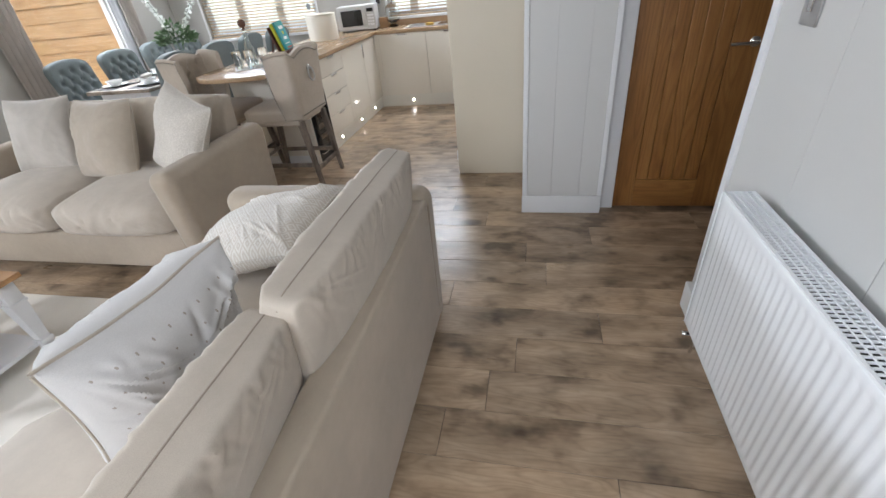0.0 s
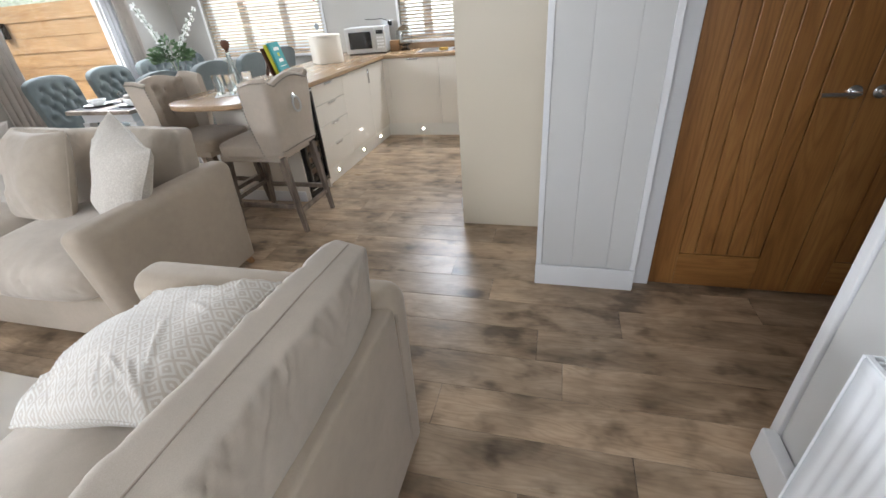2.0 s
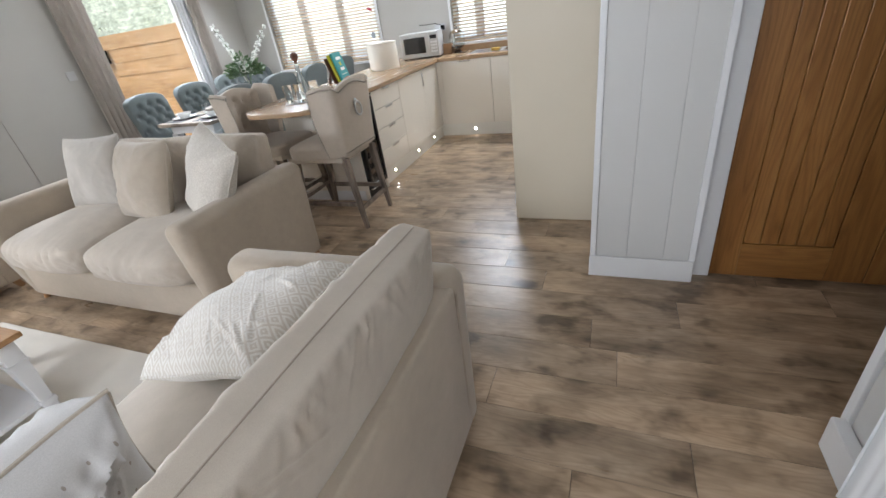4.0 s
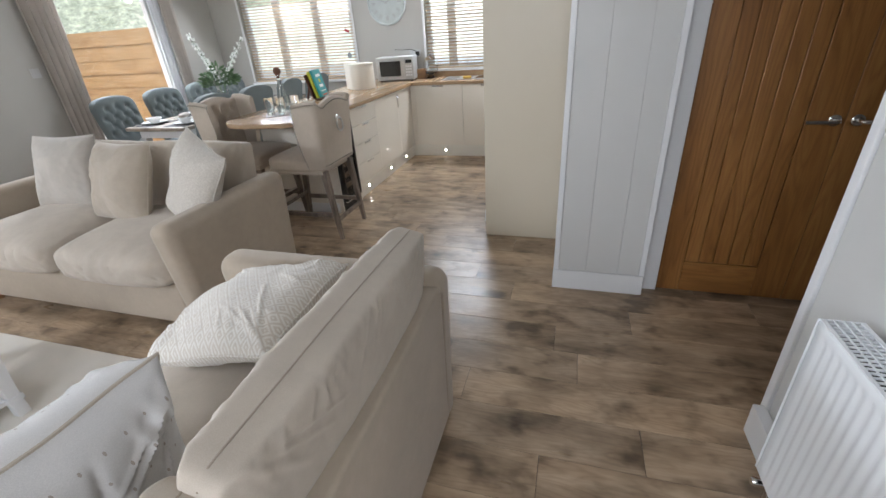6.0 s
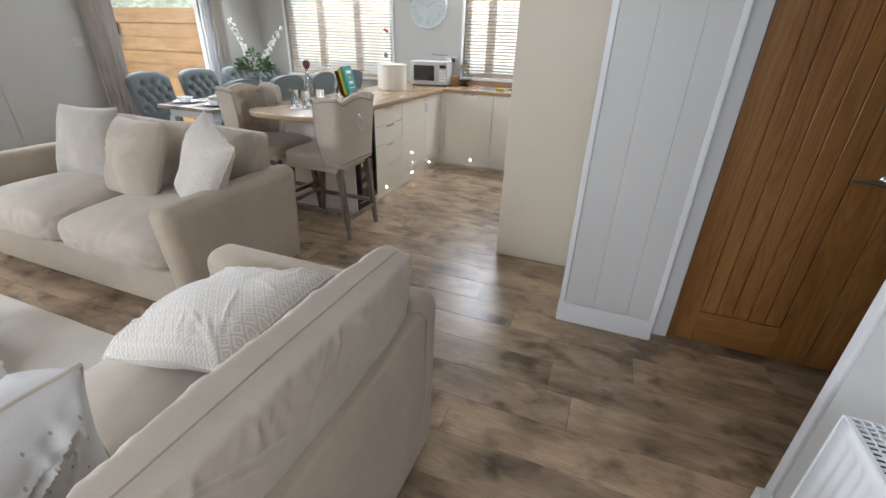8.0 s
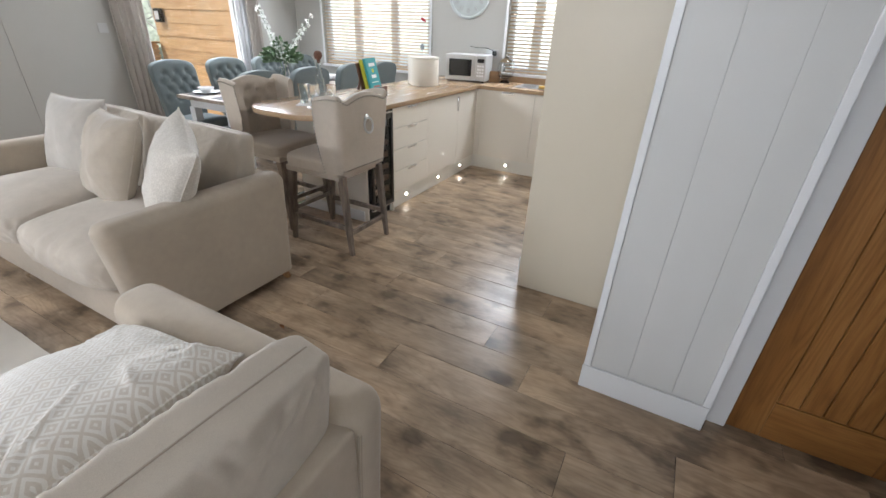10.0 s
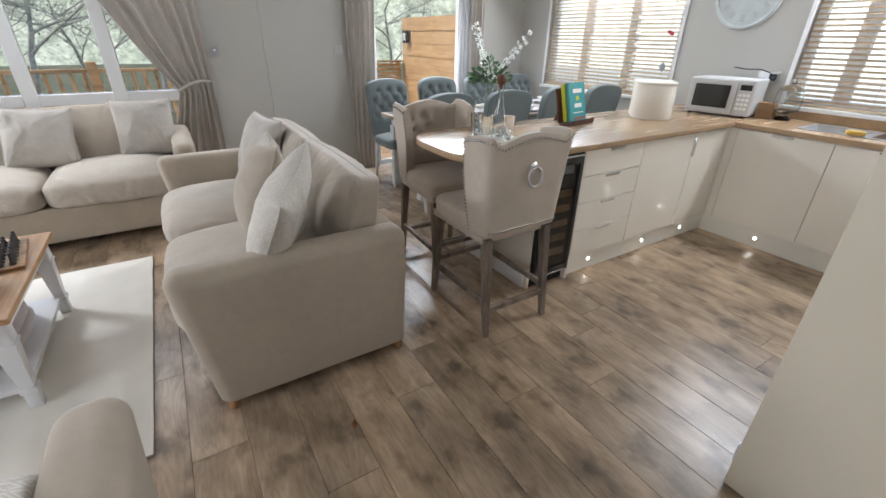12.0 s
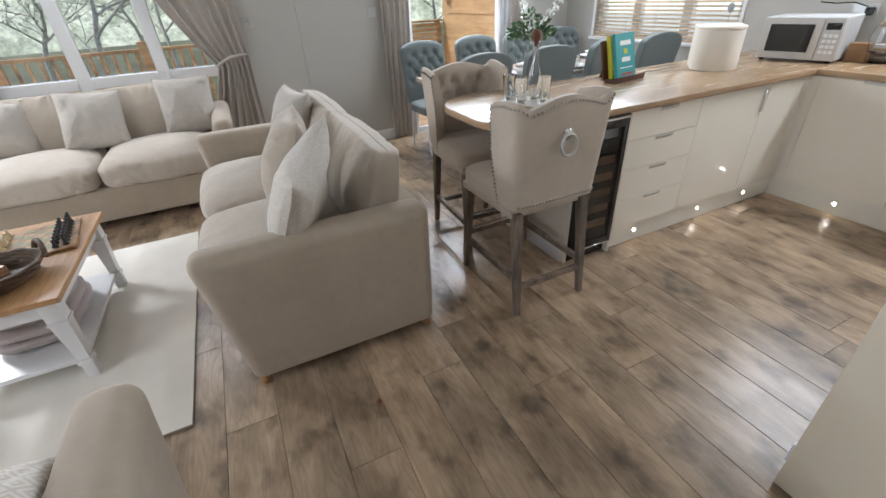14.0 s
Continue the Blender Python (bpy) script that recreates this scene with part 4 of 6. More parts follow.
d = part("door", box(-1.238, -0.62, BY, BY + 0.02, 0.152, 0.862, 0.0015), CREAM, sk)
bar_handle(0.13, d, pose(-0.95, BY - 0.004, 0.856))
rb = thing("base_cabinet", "cream gloss base cabinet facing the peninsula", "kitchen cabinet", "kitchen base units")
part("body", box(-0.52, 0.0, 4.72, 5.66, 0.15, WZ - WT - 0.002), CREAM, rb, smooth=False)
for a, b in ((4.722, 5.19), (5.194, 5.655)):
    part("door", box(-0.54, -0.521, a, b, 0.152, 0.862, 0.0015), CREAM, rb)

# plinths with their little lights
PLW = surface("plinth_white", (0.74, 0.71, 0.64), 0.3, 0.02)


def plinth(name, x0, x1, y0, y1, lamps, facing):
    p = thing(name, "cream plinth with small round floor lights", "plinth", "kitchen plinths")
    part("board", box(x0, x1, y0, y1, 0.002, 0.148, 0.001), PLW, p)
    for lx, ly in lamps:
        m = pose(lx, ly, 0.078, *facing)
        r = part("light_rim", moved(lathe([(0, 0), (0.019, 0), (0.019, 0.003), (0.013, 0.004), (0, 0.004)], 20), m), CHROME, p, "small chrome-rimmed light")
        part("lamp", moved(lathe([(0.0095, 0.0042), (0.009, 0.006), (0.0, 0.0075)], 16), m), LED, r)
    return p


plinth("plinth", FX - 0.06, FX - 0.03, 4.072, BY + 0.05, [(FX - 0.03, 4.30), (FX - 0.03, 4.90), (FX - 0.03, 5.40)], (0, 90, 0))
plinth("plinth", -1.924, -0.5, BY + 0.03, BY + 0.06, [(-1.49, BY + 0.03), (-0.9, BY + 0.03)], (90, 0, 0))
plinth("plinth", -0.50, -0.47, 4.72, 5.68, [(-0.50, 4.9), (-0.50, 5.4)], (0, -90, 0))

# peninsula worktop with rounded free corners, and the runs along the walls
bm = bmesh.new()
X0, X1, Y0, Y1, R = -2.66, FX + 0.03, 3.235, NY - 0.003, 0.27
pts = [(X1, Y1), (X0, Y1)]
pts += [(X0 + R + R * math.cos(q), Y0 + R + R * math.sin(q)) for q in (math.pi + math.pi / 2 * i / 12 for i in range(13))]
pts += [(X1 - R + R * math.cos(q), Y0 + R + R * math.sin(q)) for q in (1.5 * math.pi + math.pi / 2 * i / 12 for i in range(13))]


def slab(pts, z0, z1, bevel):
    b = bmesh.new()
    lo = [b.verts.new((x, y, z0)) for x, y in pts]
    hi = [b.verts.new((x, y, z1)) for x, y in pts]
    b.faces.new(lo[::-1])
    b.faces.new(hi)
    for i in range(len(pts)):
        k = (i + 1) % len(pts)
        b.faces.new((lo[i], lo[k], hi[k], hi[i]))
    bmesh.ops.recalc_face_normals(b, faces=b.faces)
    rim_edges = [e for e in b.edges if abs(e.verts[0].co.z - e.verts[1].co.z) < 1e-6]
    bmesh.ops.bevel(b, geom=rim_edges, offset=bevel, segments=3, affect="EDGES", profile=0.5)
    return b


wt = thing("worktop", "oak-effect kitchen worktop with a rounded breakfast-bar end", "worktop")
part("peninsula", slab(pts, WZ - WT, WZ, 0.008), OAK_TOP, wt)
part("back_run", box(X1 + 0.001, -0.003, BY - 0.025, NY - 0.003, WZ - WT, WZ, 0.006), OAK_TOP, wt)
part("side_run", box(-0.56, -0.003, 4.72, BY - 0.026, WZ - WT, WZ, 0.006), OAK_TOP, wt)
part("upstand", box(X1 - 0.3, -0.003, NY - 0.0225, NY - 0.004, WZ + 0.0005, WZ + 0.085, 0.002), OAK_TOP, wt)
ep = thing("end_panel", "cream support panel under the breakfast bar", "panel")
part("panel", box(-2.62, FX - 0.03, 3.735, 3.755, 0.0, WZ - WT - 0.001, 0.001), CREAM, ep)
part("foot_strip", box(-2.60, FX - 0.06, 3.722, 3.7345, 0.0, 0.09, 0.002), TRIM, ep)
bp = thing("back_panel", "cream panel closing the back of the peninsula units", "panel")
part("panel", box(FX - 0.585, FX - 0.562, 3.757, NY - 0.01, 0.0, WZ - WT - 0.001, 0.001), CREAM, bp)

# wine cooler in the end of the run
wc = thing("wine_cooler", "slim black glass-fronted wine cooler with wooden racks", "wine cooler")
c0, c1 = 3.76, 4.05
shell = bmesh.new()
for q in ((FX - 0.5, FX - 0.012, c0, c0 + 0.02, 0.10, 0.865), (FX - 0.5, FX - 0.012, c1 - 0.02, c1, 0.10, 0.865), (FX - 0.5, FX - 0.012, c0 + 0.02, c1 - 0.02, 0.845, 0.865), (FX - 0.5, FX - 0.012, c0 + 0.02, c1 - 0.02, 0.10, 0.13), (FX - 0.5, FX - 0.48, c0 + 0.02, c1 - 0.02, 0.13, 0.845)):
    box(*q, bm=shell)
part("body", shell, BLACK, wc, smooth=False)
fr = bmesh.new()
for q in ((c0, c0 + 0.028, 0.10, 0.865), (c1 - 0.028, c1, 0.10, 0.865), (c0 + 0.028, c1 - 0.028, 0.80, 0.865), (c0 + 0.028, c1 - 0.028, 0.10, 0.135)):
    box(FX - 0.011, FX + 0.012, q[0], q[1], q[2], q[3], 0.002, bm=fr)
door = part("door", fr, BLACK, wc)
part("pane", box(FX - 0.004, FX + 0.002, c0 + 0.029, c1 - 0.029, 0.136, 0.799), glassy("smoked_glass", (0.55, 0.58, 0.62)), door, smooth=False)
part("trim_bar", box(FX + 0.0125, FX + 0.019, c0 + 0.004, c1 - 0.004, 0.845, 0.858, 0.002), CHROME, door)
part("trim_bar", box(FX - 0.008, FX + 0.014, c0, c1, 0.088, 0.099, 0.002), CHROME, door)
part("kick_panel", box(FX - 0.05, FX - 0.035, c0, c1, 0.004, 0.086, 0.001), BLACK, wc)
for k in range(5):
    z = 0.21 + 0.098 * k
    part("rack", box(FX - 0.45, FX - 0.03, c0 + 0.024, c1 - 0.024, z, z + 0.006), BLACK, wc, smooth=False)
    part("rack_front", box(FX - 0.045, FX - 0.027, c0 + 0.023, c1 - 0.023, z - 0.012, z + 0.028, 0.003), FOOT_WOOD, wc, "pale wooden rack edge")
part("control_panel", box(FX - 0.10, FX - 0.03, c0 + 0.03, c1 - 0.03, 0.735, 0.785, 0.002), STEEL, wc)
part("display", box(FX - 0.0295, FX - 0.0275, c0 + 0.07, c0 + 0.14, 0.748, 0.772), glow("cooler_display", (0.25, 0.5, 1.0), 1.2), wc, "small blue lit display", smooth=False)

# tall unit closing the kitchen, its side to the living room
tu = thing("tall_cabinet", "tall cream kitchen cabinet with a plain side panel", "tall cabinet")
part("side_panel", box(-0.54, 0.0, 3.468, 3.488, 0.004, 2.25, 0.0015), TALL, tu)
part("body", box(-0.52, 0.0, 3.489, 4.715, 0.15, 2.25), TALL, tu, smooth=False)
part("door", box(-0.54, -0.521, 3.492, 4.10, 0.152, 2.248, 0.0015), CREAM, tu)
part("door", box(-0.54, -0.521, 4.104, 4.713, 0.152, 2.248, 0.0015), CREAM, tu)
part("plinth_board", box(-0.49, -0.47, 3.489, 4.715, 0.002, 0.149), PLW, tu, smooth=False)
part("scribe_strip", box(-0.546, -0.5405, 3.468, 3.488, 0.12, 0.20, 0.001), TRIM, tu)

# microwave
mw = thing("microwave", "white microwave oven with a black glass door on the worktop", "microwave", m=pose(-2.13, 5.84, WZ, 0, 0, 10))
part("body", box(-0.235, 0.235, 0.0, 0.32, 0.012, 0.28, 0.008, 3), PLASTIC, mw)
d = part("door", box(-0.232, 0.12, -0.018, -0.0005, 0.016, 0.276, 0.005), PLASTIC, mw)
part("window", box(-0.185, 0.075, -0.0225, -0.0185, 0.062, 0.235, 0.002), BLACK, d, "black glass window")
cp = part("control_panel", box(0.123, 0.232, -0.016, -0.0005, 0.016, 0.276, 0.004), PLASTIC, mw)
part("display", box(0.138, 0.218, -0.019, -0.0165, 0.205, 0.245, 0.001), BLACK, cp)
for i in range(3):
    for j in range(4):
        part("button", box(0.138 + 0.028 * i, 0.160 + 0.028 * i, -0.0185, -0.0165, 0.06 + 0.033 * j, 0.08 + 0.033 * j, 0.001), WHITE_METAL, cp)
for x in (-0.2, 0.2):
    for y in (0.03, 0.28):
        part("foot", moved(lathe([(0, 0), (0.014, 0), (0.016, 0.012), (0, 0.012)], 12), Matrix.Translation((x, y, 0))), BLACK, mw)
sock = thing("wall_socket", "double wall socket with a black plug and cable", "socket", m=pose(-1.99, NY, 1.2))
part("plate", box(-0.075, 0.075, -0.009, -0.0005, -0.042, 0.042, 0.003), STEEL, sock)
part("plug", box(0.015, 0.06, -0.045, -0.0095, -0.025, 0.025, 0.006), BLACK, sock)
part("cable", tube([(0.037, -0.04, -0.02), (0.03, -0.055, 0.03), (-0.05, -0.06, 0.055), (-0.16, -0.06, 0.05), (-0.26, -0.055, 0.06)], 0.004, 6), BLACK, sock)

# bread bin, D-shaped in plan
bb2 = thing("bread_bin", "cream enamel D-shaped bread bin on the worktop", "bread bin", m=pose(-2.36, 5.30, WZ, 0, 0, 42))
arc = [(0.14 * math.cos(q), -0.11 - 0.14 * math.sin(q) * 0.8) for q in (math.pi * i / 20 for i in range(21))]
dshape = [(0.14, 0.10), (0.14, -0.11)] + arc[1:-1] + [(-0.14, -0.11), (-0.14, 0.10)]
ENAMEL = surface("cream_enamel", (0.76, 0.71, 0.62), 0.35, 0.02)
part("body", slab(dshape[::-1], 0.0, 0.245, 0.004), ENAMEL, bb2)
part("lid", slab([(x * 1.02, y * 1.02) for x, y in dshape[::-1]], 0.2455, 0.265, 0.005), ENAMEL, bb2)

# cookbook stand with two books
st = thing("cookbook_stand", "dark red-brown wooden cookbook stand on the worktop", "book stand", m=pose(-2.40, 4.50, WZ, 0, 0, 99))
bm = box(-0.14, 0.14, 0.03, 0.042, 0.02, 0.25, 0.003)
part("back_board", moved(bm, pose(0, 0.0, 0, -14)), DARK_WOOD, st)
part("ledge", box(-0.15, 0.15, -0.055, 0.025, 0.0, 0.018, 0.003), DARK_WOOD, st)
part("lip", box(-0.15, 0.15, -0.062, -0.0555, 0.0, 0.034, 0.002), DARK_WOOD, st)
part("strut", moved(box(-0.02, 0.02, 0.0, 0.01, 0.0, 0.23, 0.002), pose(0, 0.155, 0, 18)), DARK_WOOD, st)


def book(label, cover, x, w, h, t, off, lines):
    b = thing("cookbook", label, "book", "cookbooks on the stand", m=pose(-2.40, 4.50, WZ, 0, 0, 99) @ pose(0, 0.0, 0.0185, -14) @ pose(x, off, 0, 0, 0, 0))
    part("front_cover", box(-w / 2, w / 2, 0, 0.003, 0, h, 0.001), cover, b)
    part("rear_cover", box(-w / 2, w / 2, t - 0.003, t, 0, h, 0.001), cover, b)
    part("spine", box(-w / 2, -w / 2 + 0.003, 0.0032, t - 0.0032, 0, h, 0.001), cover, b)
    part("pages", box(-w / 2 + 0.0035, w / 2 - 0.004, 0.0033, t - 0.0033, 0.003, h - 0.003), PAPER, b, smooth=False)
    for z0, z1, x0, x1, colour in lines:
        part("print_bar", box(x0, x1, -0.0012, -0.0002, z0, z1), colour, b, smooth=False)


book("lime green cookbook behind the teal one on the stand", LIME, -0.015, 0.185, 0.25, 0.028, -0.005, ())
book("teal hardback cookbook with pale title bars on the stand", TEAL, 0.0, 0.19, 0.255, 0.024, -0.032, ((0.185, 0.212, -0.05, 0.055, PETAL), (0.135, 0.165, -0.018, 0.018, LIME), (0.088, 0.115, -0.04, 0.045, PETAL), (0.05, 0.056, -0.06, 0.06, PETAL), (0.008, 0.022, -0.05, 0.07, surface("print_red", (0.4, 0.08, 0.05), 0.5))))

# carafe and tumblers on a cloth
cl = tagged(part("napkin", moved(box(-0.15, 0.15, -0.11, 0.11, 0.0005, 0.003, 0.001), pose(-2.27, 3.66, WZ, 0, 0, 35)), CUSHION_W), "small white cloth under the glasses", "napkin")
ca = thing("carafe", "clear glass water carafe with a round cork stopper", "carafe", m=pose(-2.31, 3.73, WZ + 0.003))
part("bottle", lathe([(0, 0), (0.042, 0), (0.046, 0.01), (0.046, 0.06), (0.034, 0.14), (0.02, 0.2), (0.015, 0.25), (0.016, 0.285), (0.019, 0.29), (0.0165, 0.29), (0.013, 0.25), (0.0175, 0.2), (0.031, 0.14), (0.043, 0.06), (0.043, 0.012), (0, 0.01)], 28), CLEAR, ca)
part("stopper", lathe([(0, 0.268), (0.011, 0.27), (0.012, 0.29), (0.018, 0.294), (0.028, 0.308), (0.031, 0.322), (0.028, 0.337), (0.016, 0.35), (0, 0.353)], 20), surface("cork_ball", (0.16, 0.065, 0.035), 0.6, 0.25), ca, "round brown stopper")
for x, y in ((-2.36, 3.60), (-2.25, 3.60), (-2.18, 3.70)):
    g = tagged(part("tumbler", moved(lathe([(0, 0), (0.029, 0), (0.031, 0.004), (0.038, 0.135), (0.0365, 0.136), (0.035, 0.133), (0.028, 0.022), (0, 0.02)], 26), pose(x, y, WZ + 0.003)), CLEAR), "clear tall drinking glass on the breakfast bar", "glass", "breakfast bar glasses")

# sink side clutter
jar = thing("glass_jar", "tall clear lidded glass jar by the window", "jar", m=pose(-1.74, 6.09, WZ))
part("body", lathe([(0, 0), (0.05, 0), (0.055, 0.01), (0.03, 0.03), (0.03, 0.04), (0.085, 0.075), (0.092, 0.16), (0.08, 0.215), (0.076, 0.215), (0.088, 0.16), (0.081, 0.078), (0, 0.05)], 28), CLEAR, jar)
part("lid", lathe([(0.082, 0.217), (0.06, 0.245), (0.018, 0.262), (0.012, 0.275), (0.02, 0.29), (0.012, 0.305), (0, 0.308)], 24), CLEAR, jar)
kb = tagged(part("knife_block", moved(box(-0.055, 0.055, -0.05, 0.05, 0, 0.115, 0.004), pose(-1.86, 6.08, WZ, 0, 0, 10)), surface("oak_block", (0.3, 0.17, 0.08), 0.5, 0.15, 4, 60, 0.1, stretch=(1, 1, 8))), "small oak block beside the microwave", "wooden block")
sink = thing("sink", "stainless steel inset sink with a drainer", "sink")
part("drainer", box(-1.52, -0.72, 5.78, 6.14, WZ + 0.0005, WZ + 0.006, 0.002), STEEL, sink)
# No sunken bowl: a flat black sheet paints the shade of its hollow.
part("bowl", box(-1.12, -0.76, 5.81, 6.10, WZ + 0.0065, WZ + 0.0075, 0.0), BLACK, sink, smooth=False)
for k in range(8):
    part("rib", box(-1.49, -1.17, 5.82 + 0.035 * k, 5.828 + 0.035 * k, WZ + 0.0062, WZ + 0.0085, 0.001), STEEL, sink)
sp = tagged(part("sponge", moved(soft(0.10, 0.06, 0.03, 5, 6), pose(-1.2, 5.80, WZ + 0.023, 0, 0, 20)), surface("yellow_sponge", (0.6, 0.4, 0.1), 0.9, 0.2, 20, 300, 0.6)), "small yellow sponge on the drainer's edge", "sponge")

# ---- windows, blinds and curtains ----
def window(name, axis, at, a0, a1, z0, z1, mullions, transoms, label, deep=0.07):
    """A white framed window; mullions and transoms where it has them."""
    w = thing(name, label, "window", kind="structure")

    def bar(b0, b1, y0, y1, d=deep):
        if axis == "x":
            return box(at - d / 2, at + d / 2, b0, b1, y0, y1, 0.006)
        return box(b0, b1, at - d / 2, at + d / 2, y0, y1, 0.006)

    f = 0.06
    part("window_frame", bar(a0, a0 + f, z0, z1), UPVC, w)
    part("window_frame", bar(a1 - f, a1, z0, z1), UPVC, w)
    part("window_frame", bar(a0 + f, a1 - f, z0, z0 + f), UPVC, w)
    part("window_frame", bar(a0 + f, a1 - f, z1 - f, z1), UPVC, w)
    ms = [a0 + f] + sorted(mullions) + [a1 - f]
    for x in mullions:
        part("mullion", bar(x - 0.05, x + 0.05, z0 + f, z1 - f, deep - 0.006), UPVC, w)
    ts = [z0 + f] + sorted(transoms) + [z1 - f]
    for z in transoms:
        for p, q in zip(ms, ms[1:]):
            part("transom", bar(p + (0.05 if p in mullions else 0), q - (0.05 if q in mullions else 0), z - 0.045, z + 0.045, deep - 0.012), UPVC, w)
    for p, q in zip(ms, ms[1:]):
        for r, s in zip(ts, ts[1:]):
            g = part("pane", bar(p + (0.051 if p in mullions else 0.001), q - (0.051 if q in mullions else 0.001), r + (0.046 if r in transoms else 0.001), s - (0.046 if s in transoms else 0.001), 0.008), GLASS, w, smooth=False)
            g.visible_shadow = False
    return w


window("window_1", "x", WX - 0.09, *WIN1, [1.08, 1.69], [0.93], "tall white three-light window behind the wide sofa")
window("window_2", "x", WX - 0.09, *WIN2, [], [0.94], "tall white window further along the same wall")
window("patio_door", "x", WX - 0.09, *PATIO, [], [], "white glazed sliding patio door")
window("window_3", "y", NY + 0.09, *BL1, [-4.0, -3.4], [], "white kitchen window behind a wooden blind")
window("window_4", "y", NY + 0.09, *BL2, [-1.5], [], "white window over the sink behind a wooden blind")
# Assumed window round the added south lamp; never in view.
window("assumed_window", "y", SY - 0.09, *SWIN_ASSUMED, [-0.62], [], "wide white window in the end wall")
for a0, a1, z, y in ((BL1[0], BL1[1], BL1[2], 0.0), (BL2[0], BL2[1], BL2[2], 0.0)):
    tagged(part("window_sill", box(a0 - 0.04, a1 + 0.04, NY - 0.035, NY + 0.045, z - 0.025, z + 0.004, 0.005), TRIM), "white painted window sill", "window sill", kind="structure")
for a0, a1, z0, z1 in (BL1, BL2):
    for b0, b1, c0_, c1_ in ((a0 - 0.03, a0, z0 + 0.01, z1), (a1, a1 + 0.03, z0 + 0.01, z1)):
        tagged(part("window_trim", box(b0, b1, NY - 0.012, NY, c0_, c1_, 0.003), TRIM), "white window surround", "trim", kind="structure")


def blind(a0, a1, z0, z1, label):
    b = thing("venetian_blind", label, "blind", "wooden blinds")
    slat = None
    pitch = 0.037
    n = int((z1 - z0 - 0.08) / pitch)
    rg = random.Random(int(-a0 * 10))
    for k in range(n):
        at = pose((a0 + a1) / 2, NY + 0.025, z0 + 0.05 + pitch * k, 22 + rg.uniform(-2, 2), 0, 0)
        if slat is None:
            slat = part("slat", box(-(a1 - a0) / 2 + 0.012, (a1 - a0) / 2 - 0.012, -0.020, 0.020, -0.0013, 0.0013, 0.0008, 1), BLIND_WOOD, b)
            slat.matrix_basis = at
        else:
            twin(slat, "slat", at, b)
    part("bottom_rail", box(a0 + 0.012, a1 - 0.012, NY + 0.003, NY + 0.049, z0 + 0.008, z0 + 0.026, 0.003), BLIND_WOOD, b)
    part("head_rail", box(a0 + 0.004, a1 - 0.004, NY + 0.001, NY + 0.051, z1 - 0.045, z1 - 0.002, 0.003), BLIND_WOOD, b)
    m = 5 if a1 - a0 > 1.3 else 3
    for i in range(m):
        x = a0 + 0.1 + (a1 - a0 - 0.2) * i / (m - 1)
        part("cord", tube([(x, NY + 0.0, z0 + 0.02), (x, NY + 0.0, z1 - 0.03)], 0.0016, 5), CUSHION_W, b)
    return b


blind(*BL1, "half-open wooden venetian blind over the dining window")
blind(*BL2, "half-open wooden venetian blind over the sink window")
orn = thing("hanging_ornament", "red bird and glass disc hanging on a cord by the blind", "ornament")
part("cord", tube([(-2.93, NY - 0.018, 1.15), (-2.93, NY - 0.018, 2.0)], 0.001, 5), CUSHION_W, orn)
part("bird", moved(soft(0.075, 0.016, 0.03, 3, 6), pose(-2.92, NY - 0.02, 1.52, 0, 25, 0)), surface("red_paint", (0.42, 0.03, 0.04), 0.4, 0.1), orn, "small red bird")
part("disc", moved(soft(0.06, 0.012, 0.075, 2, 8), pose(-2.93, NY - 0.02, 1.22)), surface("grey_glass_disc", (0.3, 0.32, 0.33), 0.2, 0.2), orn, "grey glass drop")


def curtain(label, x, y0, y1, z0, z1, gather, folds, group, cloth=CURTAIN, tie=None, lean=0.0):
    """A hanging curtain in the plane of the west wall: folds along y, drawn in at the tie."""
    c = thing("curtain", label, "curtain", group)
    bm = bmesh.new()
    nu, nv = folds * 10, 40
    g = {}
    for j in range(nv + 1):
        v = j / nv
        z = z0 + (z1 - z0) * v
        if tie:
            d = (z - tie)
            s = gather + (1 - gather) * min(1, abs(d) / (0.9 if d > 0 else 1.6)) ** (0.85 if d > 0 else 1.0)
        else:
            s = 1 - (1 - gather) * (1 - v)
        for i in range(nu + 1):
            u = i / nu
            anchor = 1.0 if lean > 0 else 0.0
            yy = y0 + (y1 - y0) * (anchor + (u - anchor) * s)
            ph = 2 * math.pi * folds * u + 0.5 * math.sin(3 * v + 6 * u)
            dep = 0.03 * (0.7 + 0.5 * noise.noise(Vector((u * 4, v * 1.5, y0)))) * (0.6 + 0.4 * s)
            g[i, j] = bm.verts.new((x + dep * math.sin(ph) + 0.035, yy + 0.012 * math.cos(ph) * (1 - s * 0.4), z))
    for i in range(nu):
        for j in range(nv):
            bm.faces.new((g[i, j], g[i + 1, j], g[i + 1, j + 1], g[i, j + 1]))
    ob = part("drape", bm, cloth, c)
    so = ob.modifiers.new("thickness", "SOLIDIFY")
    so.thickness = 0.004
    if tie:
        ya, yb = (y1 - (y1 - y0) * gather, y1) if lean > 0 else (y0, y0 + (y1 - y0) * gather)
        part("tieback", tube([(x + 0.085, ya + (yb - ya) * k / 6 - 0.005, tie + 0.03 * math.sin(math.pi * k / 6) - 0.012 * k * (1 if lean < 0 else -1)) for k in range(7)], 0.014, 8), CURTAIN, c)
    return c


